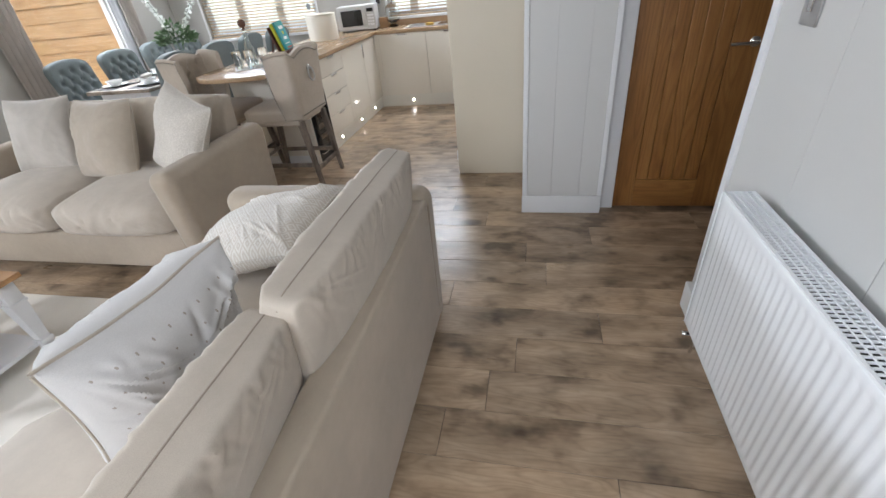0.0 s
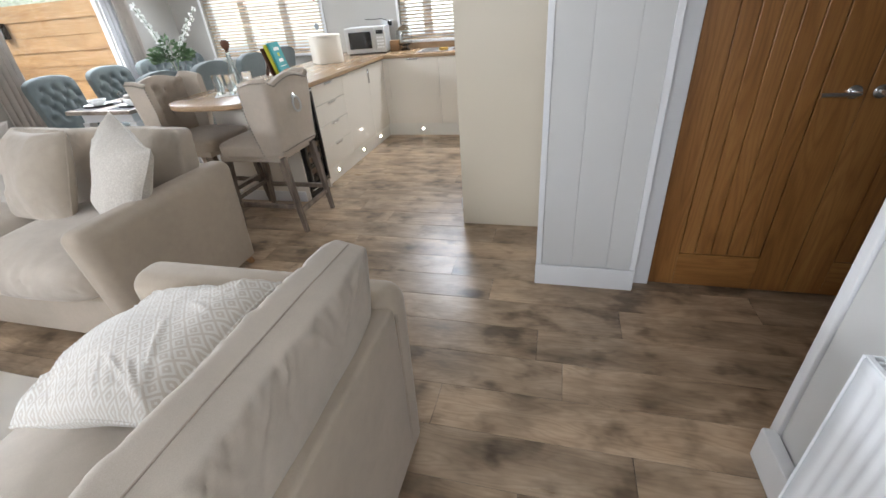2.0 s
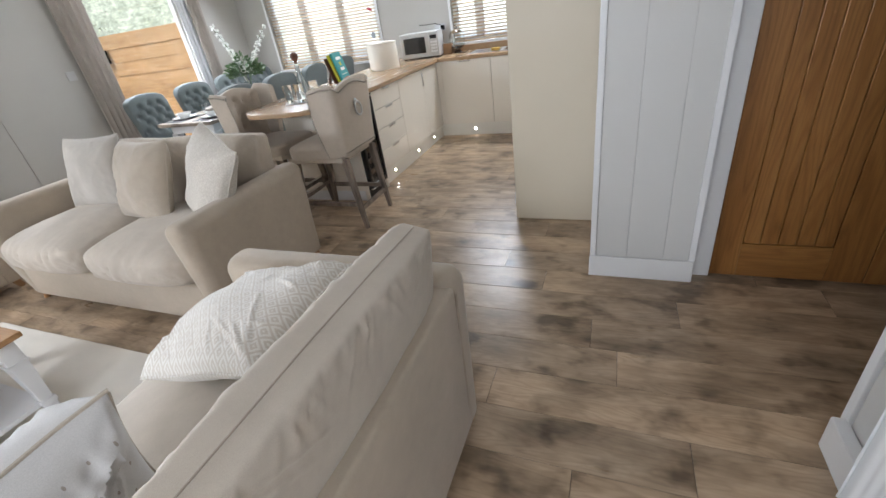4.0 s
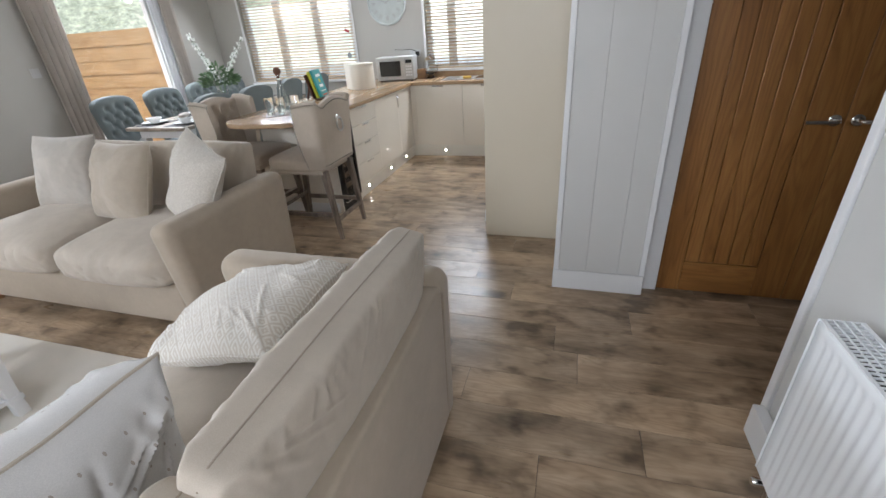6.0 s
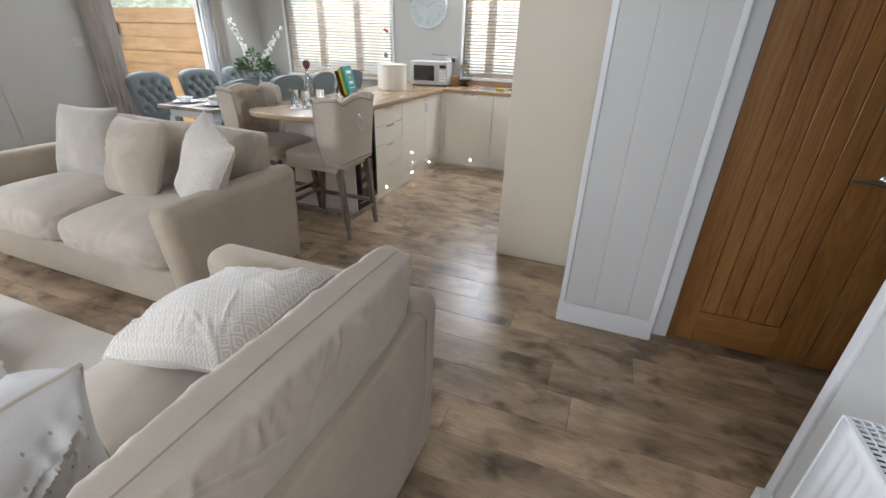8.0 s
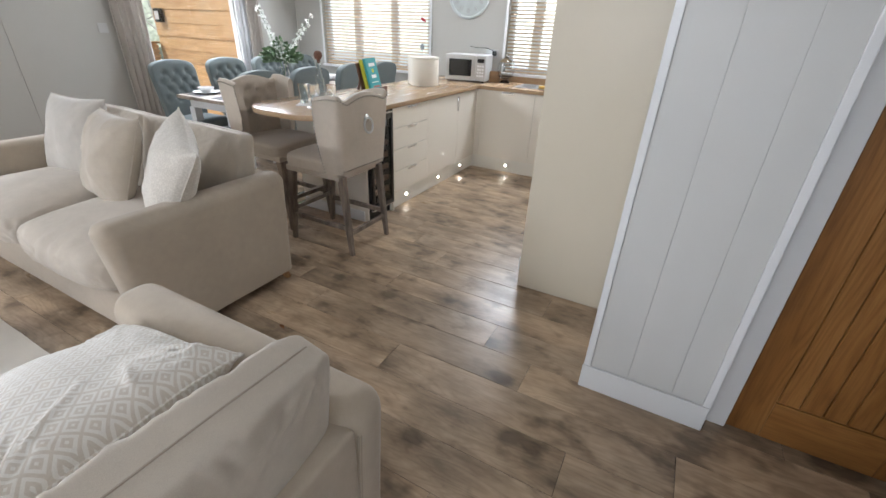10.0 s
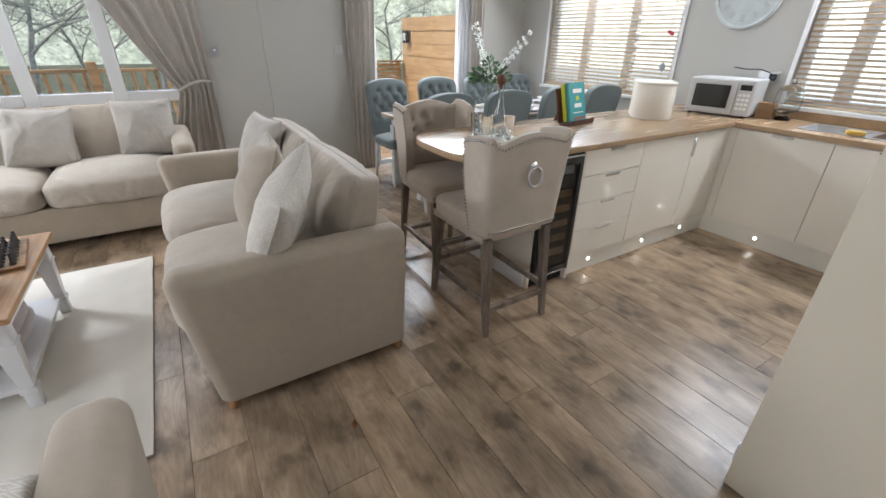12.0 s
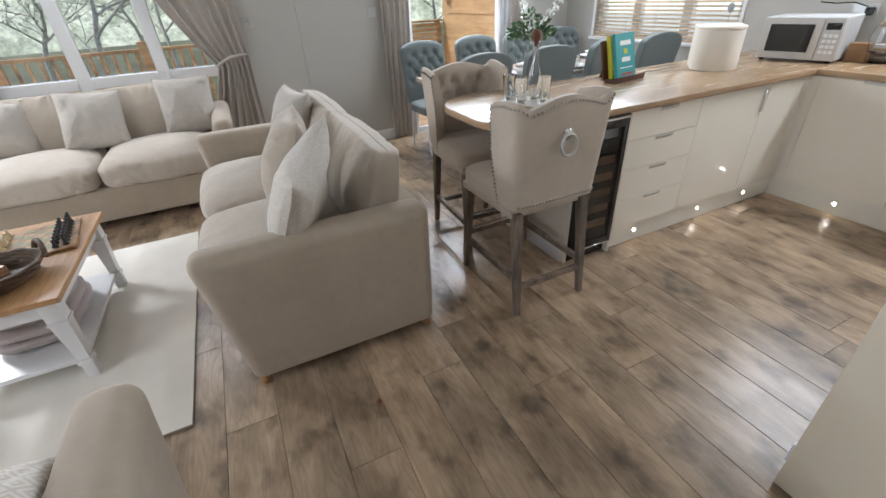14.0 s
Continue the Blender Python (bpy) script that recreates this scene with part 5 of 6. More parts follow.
curtain("oatmeal curtain tied back beside the wide sofa", WX + 0.01, 1.62, 2.42, 0.02, 2.36, 0.34, 7, "window curtains", tie=0.98, lean=1)
curtain("oatmeal curtain tied back at the far end of the window", WX + 0.01, -0.12, 0.62, 0.02, 2.36, 0.42, 6, "window curtains", tie=0.95, lean=-1)
curtain("sheer white lining beside the big window", WX - 0.03, 0.30, 0.52, 0.1, 2.28, 0.8, 3, "window curtains", cloth=VOILE)
curtain("oatmeal curtain drawn aside from the patio door", WX + 0.01, 3.78, 4.13, 0.01, 2.36, 0.72, 5, "patio curtains")
curtain("oatmeal curtain at the dining side of the patio door", WX + 0.01, 5.36, 5.58, 0.01, 2.36, 0.8, 4, "patio curtains")
curtain("sheer white lining at the patio door's edge", WX - 0.02, 5.22, 5.40, 0.01, 2.3, 0.7, 3, "patio curtains", cloth=VOILE)

# ---- wall fittings ----
def plate(name, label, m, w, h, cloth, kind_):
    p = thing(name, label, "switch", m=m)
    part("plate", box(-w / 2, w / 2, -0.008, -0.0005, -h / 2, h / 2, 0.002), cloth, p)
    if kind_ == "rocker":
        part("rocker", box(-0.012, 0.012, -0.013, -0.0085, -0.028, 0.028, 0.003), CHROME, p)
    elif kind_ == "knob":
        part("knob", moved(lathe([(0, 0), (0.014, 0), (0.014, 0.014), (0.01, 0.017), (0, 0.017)], 18), pose(0, -0.0085, 0, 90)), CHROME, p)
    else:
        part("rocker", box(-0.022, -0.004, -0.012, -0.0085, -0.018, 0.018, 0.002), PLASTIC, p)
        part("rocker", box(0.004, 0.022, -0.012, -0.0085, -0.018, 0.018, 0.002), PLASTIC, p)
    return p


plate("light_switch", "brushed steel light switch on the panelled partition", pose(EX - 0.0033, 1.70, 1.27, 0, 0, -90), 0.086, 0.125, STEEL, "rocker")
plate("dimmer_switch", "brushed steel dimmer plate beside the curtain", pose(WX + 0.0065, 2.50, 1.31, 0, 0, 90), 0.09, 0.09, STEEL, "knob")
plate("thermostat", "small white wall control by the patio door", pose(WX + 0.0065, 3.70, 1.32, 0, 0, 90), 0.085, 0.085, PLASTIC, "twin")

ck = thing("wall_clock", "large round white wall clock with roman numerals", "clock", m=pose(-2.32, NY, 1.80))
part("face", moved(lathe([(0, 0.004), (0.24, 0.004), (0.24, 0.014), (0, 0.014)], 48), pose(0, 0, 0, 90)), surface("clock_face", (0.52, 0.56, 0.545), 0.5, 0.08, 9), ck)
part("rim", tube([(0.245 * math.cos(q), -0.014, 0.245 * math.sin(q)) for q in (2 * math.pi * i / 48 for i in range(48))], 0.016, 8, True), surface("clock_rim", (0.5, 0.54, 0.53), 0.5, 0.15), ck)
NUM = surface("numeral_grey", (0.42, 0.43, 0.42), 0.6)
for h in range(12):
    q = math.radians(30 * h)
    for k in range((1, 2, 3, 2, 2, 2, 3, 3, 2, 2, 2, 2)[h]):
        b = box(-0.004, 0.004, -0.0175, -0.0145, 0.15, 0.20)
        part("numeral_bar", moved(b, pose(0, 0, 0, 0, math.degrees(q), 0) @ pose(0.014 * (k - 0.8), 0, 0)), NUM, ck, smooth=False)
for a, l, w in ((62, 0.12, 0.006), (-70, 0.17, 0.004)):
    part("hand", moved(box(-w, w, -0.020, -0.018, -0.02, l), pose(0, 0, 0, 0, a, 0)), NUM, ck, smooth=False)
part("hub", moved(lathe([(0, 0), (0.012, 0), (0.012, 0.01), (0, 0.012)], 14), pose(0, -0.0145, 0, 90)), NUM, ck)

# ---- radiator ----
ra = thing("radiator", "white double-panel radiator with a slotted top grille", "radiator")
RX, RYA, RYB, RZ0, RZ1 = 0.682, 0.2, 1.605, 0.15, 0.74
step = 0.0335
front = bmesh.new()
ys, xs = [RYA + 0.002], [RX + 0.004]
yy = RYA + 0.035
while yy < RYB - 0.04:
    ys += [yy, yy + 0.009, yy + 0.018, yy + 0.025]
    xs += [RX + 0.002, RX + 0.006, RX + 0.006, RX + 0.002]
    yy += step
ys.append(RYB - 0.002)
xs.append(RX + 0.004)
rows = []
for z, d in ((RZ0, 0.006), (RZ0 + 0.012, 0.0), (RZ0 + 0.03, 0.0), (RZ0 + 0.045, 1.0), (RZ1 - 0.045, 1.0), (RZ1 - 0.03, 0.0), (RZ1 - 0.008, 0.0), (RZ1, 0.006)):
    rows.append([front.verts.new(((RX + 0.002 + d if d < 0.5 else x), y_, z)) for x, y_ in zip(xs, ys)])
for a, b in zip(rows, rows[1:]):
    for i in range(len(ys) - 1):
        front.faces.new((a[i], b[i], b[i + 1], a[i + 1]))
ob = part("front_panel", front, WHITE_METAL, ra)
ob.modifiers.new("thickness", "SOLIDIFY").thickness = 0.006
part("rear_panel", box(RX + 0.085, RX + 0.098, RYA, RYB, RZ0, RZ1 - 0.004, 0.004), WHITE_METAL, ra)
for ya, yb in ((RYA - 0.003, RYA), (RYB, RYB + 0.003)):
    part("side_panel", box(RX, RX + 0.10, ya, yb, RZ0 + 0.01, RZ1, 0.001), WHITE_METAL, ra)
gr = part("grille", box(RX + 0.004, RX + 0.014, RYA, RYB, RZ1 - 0.003, RZ1 + 0.002, 0.001), WHITE_METAL, ra, "white top grille of thin bars")
part("grille_edge", box(RX + 0.088, RX + 0.098, RYA, RYB, RZ1 - 0.003, RZ1 + 0.002, 0.001), WHITE_METAL, gr)
for k in range(1, 4):
    x = RX + 0.014 + 0.0185 * k
    part("grille_bar", box(x - 0.0018, x + 0.0018, RYA, RYB, RZ1 - 0.002, RZ1 + 0.001), WHITE_METAL, gr, smooth=False)
cross = part("grille_bar", box(RX + 0.015, RX + 0.087, -0.0014, 0.0014, RZ1 - 0.006, RZ1 + 0.0005), WHITE_METAL, gr, smooth=False)
cross.location.y = RYA + 0.012
yy = RYA + 0.026
while yy < RYB - 0.01:
    twin(cross, "grille_bar", pose(0, yy, 0), gr)
    yy += 0.0145
# Near-black block stands in for the shade between the two panels.
part("shade_core", box(RX + 0.02, RX + 0.08, RYA + 0.02, RYB - 0.02, RZ0 + 0.03, RZ1 - 0.03), DARK, ra, smooth=False)
va = part("valve", tube([(RX + 0.05, RYB - 0.012, RZ0 - 0.055), (RX + 0.05, RYB - 0.012, RZ0 + 0.012)], 0.010, 12), CHROME, ra, "chrome radiator valve")
part("valve_cap", tube([(RX + 0.055, RYB - 0.012, RZ0 - 0.045), (RX + 0.006, RYB - 0.012, RZ0 - 0.045), (RX - 0.002, RYB - 0.012, RZ0 - 0.045)], [0.012, 0.016, 0.012], 14), CHROME, va)
part("pipe", tube([(RX + 0.05, RYB - 0.012, 0.0), (RX + 0.05, RYB - 0.012, RZ0 - 0.054)], 0.0075, 10), CHROME, va)
for yb in (RYA + 0.25, RYB - 0.25):
    part("bracket", box(RX + 0.0985, EX - 0.0065, yb - 0.02, yb + 0.02, RZ0 + 0.1, RZ1 - 0.1), WHITE_METAL, ra, smooth=False)


# ---- bar stools ----
def u_shell(w, deep, r, n_arc=6):
    """Plan of a wing back: from one wing's front round the back to the other; points and outward normals, local y to the rear."""
    pts_ = []
    k = 8
    for i in range(k):
        pts_.append((-w, -deep + (deep - r) * i / k, -1, 0))
    for i in range(n_arc + 1):
        q = math.pi - math.pi / 2 * i / n_arc
        pts_.append((-w + r + r * math.cos(q), -r + r * math.sin(q), math.cos(q), math.sin(q)))
    for i in range(1, 18):
        pts_.append((-w + r + (2 * w - 2 * r) * i / 18, 0, 0, 1))
    for i in range(n_arc + 1):
        q = math.pi / 2 - math.pi / 2 * i / n_arc
        pts_.append((w - r + r * math.cos(q), -r + r * math.sin(q), math.cos(q), math.sin(q)))
    for i in range(1, k + 1):
        pts_.append((w, -r - (deep - r) * i / k, 1, 0))
    return pts_


def tuft(x, z, w, rows, dx, dz, z0):
    """Depth of buttoning at a place on a back, 0 to 1."""
    best = 0
    for k in range(rows):
        off = 0 if k % 2 else dx / 2
        zz = z0 + k * dz
        n_ = round((x - off) / dx)
        bx = off + n_ * dx
        if abs(bx) > w:
            continue
        d2 = ((x - bx) / 0.03) ** 2 + ((z - zz) / 0.03) ** 2
        best = max(best, math.exp(-d2))
        for sx in (-1, 1):
            for sz in (-1, 1):
                ex, ez = bx + sx * dx / 2, zz + sz * dz
                if abs(ex) > w + 0.01 or not z0 - 0.01 < ez < z0 + rows * dz - dz * 0.5:
                    continue
                tx, tz = ex - bx, ez - zz
                L2 = tx * tx + tz * tz
                t_ = max(0, min(1, ((x - bx) * tx + (z - zz) * tz) / L2))
                dd = math.hypot(x - bx - t_ * tx, z - zz - t_ * tz)
                best = max(best, 0.42 * math.exp(-(dd / 0.012) ** 2))
    return best


def buttons(w, rows, dx, dz, z0):
    for k in range(rows):
        off = 0 if k % 2 else dx / 2
        for n_ in range(-4, 5):
            bx = off + n_ * dx
            if abs(bx) <= w:
                yield bx, z0 + k * dz


def bar_stool(m, label):
    s = thing("bar_stool", label, "bar stool", "bar stools", m)
    SZ = 0.66
    part("seat", moved(soft(0.47, 0.50, 0.11, 6, 18, lambda q: q + Vector((0, 0, 1)) * (0.022 * max(0, q.z / 0.055) * (1 - (q.x / 0.235) ** 2) * (1 - (q.y / 0.25) ** 2))), Matrix.Translation((0, -0.04, SZ - 0.055))), STOOL_CLOTH, s)
    part("seat_rail", box(-0.225, 0.225, -0.27, 0.2, SZ - 0.125, SZ - 0.085, 0.006), STOOL_CLOTH, s)
    plan = u_shell(0.262, 0.21, 0.05)
    n_ = len(plan)
    zb, nz, th = 0.585, 22, 0.05
    bm = bmesh.new()

    def top(x, y):
        mid = 1.045 + 0.028 * math.cos(min(1, abs(x) / 0.24) * math.pi / 2 * 1.6)
        wing = 1.068 if abs(x) > 0.245 else mid + (1.068 - mid) * max(0, (abs(x) - 0.19) / 0.055)
        return wing - 0.25 * max(0, -y - 0.10) ** 1.1 * (1 if y < -0.1 else 0)

    outer, inner = [], []
    for x, y, nx_, ny_ in plan:
        zt = top(x, y)
        oc, ic = [], []
        for j in range(nz + 1):
            v = j / nz
            z = zb + (zt - zb) * v
            flare = 0.88 + 0.12 * ((z - zb) / 0.5)
            pull = 1 - 0.42 * max(0, 1 - (z - zb) / 0.30) ** 1.5 if y < -0.06 else 1
            lean = 0.035 * (z - zb) / 0.5
            yy = y if y > -0.06 else -0.06 + (y + 0.06) * pull
            px, py = x * flare, yy + lean
            rnd = 0.018 * max(0, (v - 0.93) / 0.07) ** 2
            oc.append(bm.verts.new((px - nx_ * rnd, py - ny_ * rnd, z)))
            t_ = 0
            if abs(nx_) < 0.2:
                t_ = tuft(px, z, 0.17, 3, 0.105, 0.085, 0.80)
            thick = th - 0.026 * t_ + 0.012 * (1 - t_) * (1 if abs(nx_) < 0.2 else 0)
            ic.append(bm.verts.new((px - nx_ * (thick - rnd), py - ny_ * (thick - rnd), z - 0.001)))
        outer.append(oc)
        inner.append(ic)
    for i in range(n_ - 1):
        for j in range(nz):
            bm.faces.new((outer[i][j], outer[i][j + 1], outer[i + 1][j + 1], outer[i + 1][j]))
            bm.faces.new((inner[i][j], inner[i + 1][j], inner[i + 1][j + 1], inner[i][j + 1]))
        bm.faces.new((outer[i][nz], inner[i][nz], inner[i + 1][nz], outer[i + 1][nz]))
        bm.faces.new((outer[i][0], outer[i + 1][0], inner[i + 1][0], inner[i][0]))
    for e in (0, n_ - 1):
        for j in range(nz):
            q = (outer[e][j], inner[e][j], inner[e][j + 1], outer[e][j + 1])
            bm.faces.new(q if e == 0 else q[::-1])
    oc_co = [[v.co.copy() for v in c] for c in outer]
    bmesh.ops.recalc_face_normals(bm, faces=bm.faces)
    back_at = Matrix.Translation((0, 0.245, 0))
    b = part("backrest", moved(bm, back_at), STOOL_CLOTH, s, "tufted wing back in oatmeal linen")
    stud = None

    def studs(path, gap=0.019):
        acc = 0
        out = []
        for p0, p1 in zip(path, path[1:]):
            L = (p1 - p0).length
            while acc <= L:
                out.append(p0.lerp(p1, acc / L))
                acc += gap
            acc -= L
        return out

    iL, iR = 11, n_ - 12
    paths = [[oc_co[i][nz - 1] for i in range(n_)], [oc_co[i][1] for i in range(iL, iR + 1)], [c for c in oc_co[0]], [c for c in oc_co[-1]]]
    bm = bmesh.new()
    for pth in paths:
        for c in studs(pth):
            i_near = min(range(n_), key=lambda i: (Vector((oc_co[i][0].x, oc_co[i][0].y)) - Vector((c.x, c.y))).length)
            o = Vector((plan[i_near][2], plan[i_near][3], 0)) * 0.002
            tmp = bmesh.new()
            bmesh.ops.create_icosphere(tmp, subdivisions=1, radius=0.0066)
            moved(tmp, Matrix.Translation(c + o))
            join(bm, tmp)
    tagged(part("nailhead_trim", moved(bm, back_at), NAILHEAD, b, "row of aged bronze nailheads"), kind="stuff")
    btn = None
    for bx, bz in buttons(0.17, 3, 0.105, 0.085, 0.80):
        by = 0.245 + 0.035 * (bz - zb) / 0.5 - th + 0.02
        if btn is None:
            btn = part("button", soft(0.022, 0.012, 0.022, 2.2, 4), STOOL_CLOTH, b)
            btn.matrix_basis = pose(bx, by, bz)
        else:
            twin(btn, "button", pose(bx, by, bz), b)
    ry = 0.245 + 0.035 * (0.93 - zb) / 0.5
    rose = part("ring_mount", moved(lathe([(0, 0), (0.026, 0), (0.026, 0.004), (0.018, 0.01), (0.01, 0.016), (0, 0.018)], 20), pose(0, ry, 0.915, -90)), CHROME, b, "chrome ring pull mount")
    part("ring", tube([(0.042 * math.sin(q), ry + 0.014 + 0.004 * (1 - math.cos(q)), 0.872 + 0.047 * math.cos(q)) for q in (2 * math.pi * i / 32 for i in range(32))], 0.0068, 10, True), STEEL, rose)
    feet = {}
    for sx in (-1, 1):
        for sy, yb_, yt in ((-1, -0.29, -0.24), (1, 0.255, 0.20)):
            p0, p1 = (sx * 0.205, yb_ if sy > 0 else yb_, 0.0), (sx * 0.195, yt, SZ - 0.1)
            bm = bmesh.new()
            lo, hi = 0.015, 0.024
            vs0 = [bm.verts.new((p0[0] + a * lo, p0[1] + b_ * lo, 0)) for a, b_ in ((-1, -1), (1, -1), (1, 1), (-1, 1))]
            vs1 = [bm.verts.new((p1[0] + a * hi, p1[1] + b_ * hi, p1[2])) for a, b_ in ((-1, -1), (1, -1), (1, 1), (-1, 1))]
            bm.faces.new(vs0[::-1])
            bm.faces.new(vs1)
            for i in range(4):
                bm.faces.new((vs0[i], vs0[(i + 1) % 4], vs1[(i + 1) % 4], vs1[i]))
            bmesh.ops.bevel(bm, geom=bm.edges[:], offset=0.003, segments=2, affect="EDGES")
            part("leg", bm, STOOL_WOOD, s)
            feet[sx, sy] = (p0, p1)

    def on_leg(k, z):
        p0, p1 = feet[k]
        f = z / p1[2]
        return Vector([p0[i] + (p1[i] - p0[i]) * f for i in range(3)])

    for a, c, z in (((-1, -1), (-1, 1), 0.20), ((1, -1), (1, 1), 0.20), ((-1, 1), (1, 1), 0.16), ((-1, -1), (1, -1), 0.245)):
        p0, p1 = on_leg(a, z), on_leg(c, z)
        d = (p1 - p0)
        ang = math.degrees(math.atan2(d.y, d.x))
        L = d.length
        part("stretcher", moved(box(0, L, -0.012, 0.012, -0.016, 0.016, 0.003), pose(p0.x, p0.y, z, 0, 0, ang)), STOOL_WOOD, s)
    p0 = on_leg((-1, -1), 0.245)
    part("foot_plate", box(-0.17, 0.17, p0.y - 0.016, p0.y + 0.016, 0.2615, 0.2645, 0.001), CHROME, s, "chrome foot-rest plate")
    return s


bar_stool(pose(-1.925, 3.425, 0, 0, 0, -90), "oatmeal wing-back bar stool with a chrome ring, tucked under the bar")
bar_stool(pose(-2.60, 3.52, 0, 0, 0, 87), "oatmeal tufted bar stool facing its twin across the bar end")


# ---- dining table and chairs ----
TX0, TX1, TY0, TY1, TZ = -4.38, -3.62, 3.86, 6.12, 0.755
dt = thing("dining_table", "long dining table laid with place settings", "dining table")
part("tabletop", box(TX0, TX1, TY0, TY1, TZ - 0.035, TZ, 0.006), wood("grey_wash_top", (0.3, 0.24, 0.19), (0.45, 0.38, 0.31), 0.45, "Y", 1.0, False), dt)
part("apron", box(TX0 + 0.08, TX1 - 0.08, TY0 + 0.08, TY1 - 0.08, TZ - 0.12, TZ - 0.036, 0.003), TRIM, dt)
for x in (TX0 + 0.10, TX1 - 0.10):
    for y in (TY0 + 0.11, TY1 - 0.11):
        part("leg", box(x - 0.04, x + 0.04, y - 0.04, y + 0.04, 0.0, TZ - 0.121, 0.006), TRIM, dt)


def dining_chair():
    s = thing("dining_chair", "blue-grey linen dining chair with a buttoned back", "dining chair", "chairs round the dining table")
    part("seat", moved(soft(0.47, 0.46, 0.10, 6, 12, lambda q: q + Vector((0, 0, 0.015 * max(0, q.z / 0.05) * (1 - (q.x / 0.235) ** 2)))), Matrix.Translation((0, -0.03, 0.44))), BLUE_CLOTH, s)

    def shape(q):
        x, t, z = q.x, q.y / 0.0425, q.z
        q = q.copy()
        q.x *= 0.90 + 0.10 * (z + 0.3) / 0.6
        q.z -= 0.045 * (abs(x) / 0.24) ** 2.2 * max(0, (z / 0.3)) ** 1.0
        if t < 0:
            k = tuft(x, z, 0.2, 4, 0.125, 0.085, -0.06)
            q.y += 0.026 * k * abs(t) - 0.008 * abs(t) * (1 - k)
        q.y += 0.10 * (z + 0.3) / 0.6
        return q

    b = part("backrest", moved(soft(0.49, 0.085, 0.62, 9, 44, shape), Matrix.Translation((0, 0.185, 0.735))), BLUE_CLOTH, s)
    btn = None
    for bx, bz in buttons(0.2, 4, 0.125, 0.085, -0.06):
        at = pose(bx, 0.185 - 0.0425 + 0.024 + 0.10 * (bz + 0.3) / 0.6, 0.735 + bz)
        if btn is None:
            btn = part("button", soft(0.02, 0.012, 0.02, 2.2, 3), BLUE_CLOTH, b)
            btn.matrix_basis = at
        else:
            twin(btn, "button", at, b)
    for x in (-0.195, 0.195):
        for y, dy in ((-0.215, -0.02), (0.16, 0.06)):
            part("leg", tube([(x, y + dy, 0), (x, y, 0.40)], [0.014, 0.021], 10), TRIM, s, "pale painted leg")
    return s


chair = dining_chair()
chair.matrix_basis = pose(-4.45, 4.1, 0, 0, 0, 92)
for k, (x, y, a) in enumerate(((-4.46, 4.73, 88), (-4.47, 5.37, 91), (-4.46, 5.95, 94), (-3.60, 4.02, -90), (-3.585, 4.66, -93), (-3.60, 5.29, -86), (-3.57, 5.90, -91))):
    copy_thing(chair, pose(x, y, 0, 0, 0, a))

for k in range(4):
    for side, x in ((-1, TX0 + 0.17), (1, TX1 - 0.17)):
        y = 4.08 + 0.62 * k
        tagged(part("placemat", moved(box(-0.13, 0.13, -0.17, 0.17, 0.0005, 0.004, 0.0015), pose(x, y, TZ)), SLATE), "dark slate placemat on the dining table", "placemat", "place settings")
        tagged(part("dinner_plate", moved(lathe([(0, 0), (0.07, 0), (0.09, 0.006), (0.125, 0.016), (0.126, 0.018), (0.09, 0.010), (0, 0.006)], 32), pose(x, y, TZ + 0.0045)), CHINA), "round white dinner plate on a dark mat", "plate", "place settings")
        tagged(part("bowl", moved(lathe([(0, 0), (0.035, 0), (0.065, 0.025), (0.078, 0.052), (0.075, 0.052), (0.062, 0.028), (0, 0.006)], 28), pose(x, y, TZ + 0.0115)), CHINA), "small white bowl set on a plate", "bowl", "place settings")
        gx = x - side * 0.13
        tagged(part("water_glass", moved(lathe([(0, 0), (0.03, 0), (0.036, 0.11), (0.0345, 0.11), (0.029, 0.006), (0, 0.006)], 20), pose(gx, y + 0.17, TZ)), CLEAR), "clear tumbler beside a place setting", "glass", "place settings")
for k in range(4):
    tagged(part("table_napkin", moved(soft(0.07, 0.16, 0.04, 3, 8, lambda q: q + Vector((0, 0, 0.006 * noise.noise(q * 30)))), pose(TX1 - 0.17, 4.08 + 0.62 * k, TZ + 0.085, 0, 0, 20)), CUSHION_W), "white napkin folded in a bowl", "napkin", "place settings")

# vase of flowers
vz = thing("flower_vase", "glass vase with green leaves and tall white blossom sprays", "vase", m=pose(-4.02, 4.95, TZ))
part("glass_vase", lathe([(0, 0), (0.05, 0), (0.062, 0.02), (0.068, 0.1), (0.05, 0.18), (0.058, 0.22), (0.055, 0.22), (0.046, 0.18), (0.063, 0.1), (0.056, 0.022), (0, 0.015)], 28), CLEAR, vz)
rl = random.Random(8)


def leaf_into(bm, p, d, size, flat=0.35):
    d = d.normalized()
    s = d.cross(Vector((rl.uniform(-1, 1), rl.uniform(-1, 1), rl.uniform(-1, 1)))).normalized()
    n_ = d.cross(s)
    a = bm.verts.new(p)
    b = bm.verts.new(p + d * size * 0.5 + s * size * flat + n_ * size * 0.08)
    c = bm.verts.new(p + d * size)
    e = bm.verts.new(p + d * size * 0.5 - s * size * flat + n_ * size * 0.08)
    mid = bm.verts.new(p + d * size * 0.55 - n_ * size * 0.05)
    for f in ((a, b, mid), (b, c, mid), (c, e, mid), (e, a, mid)):
        bm.faces.new(f)


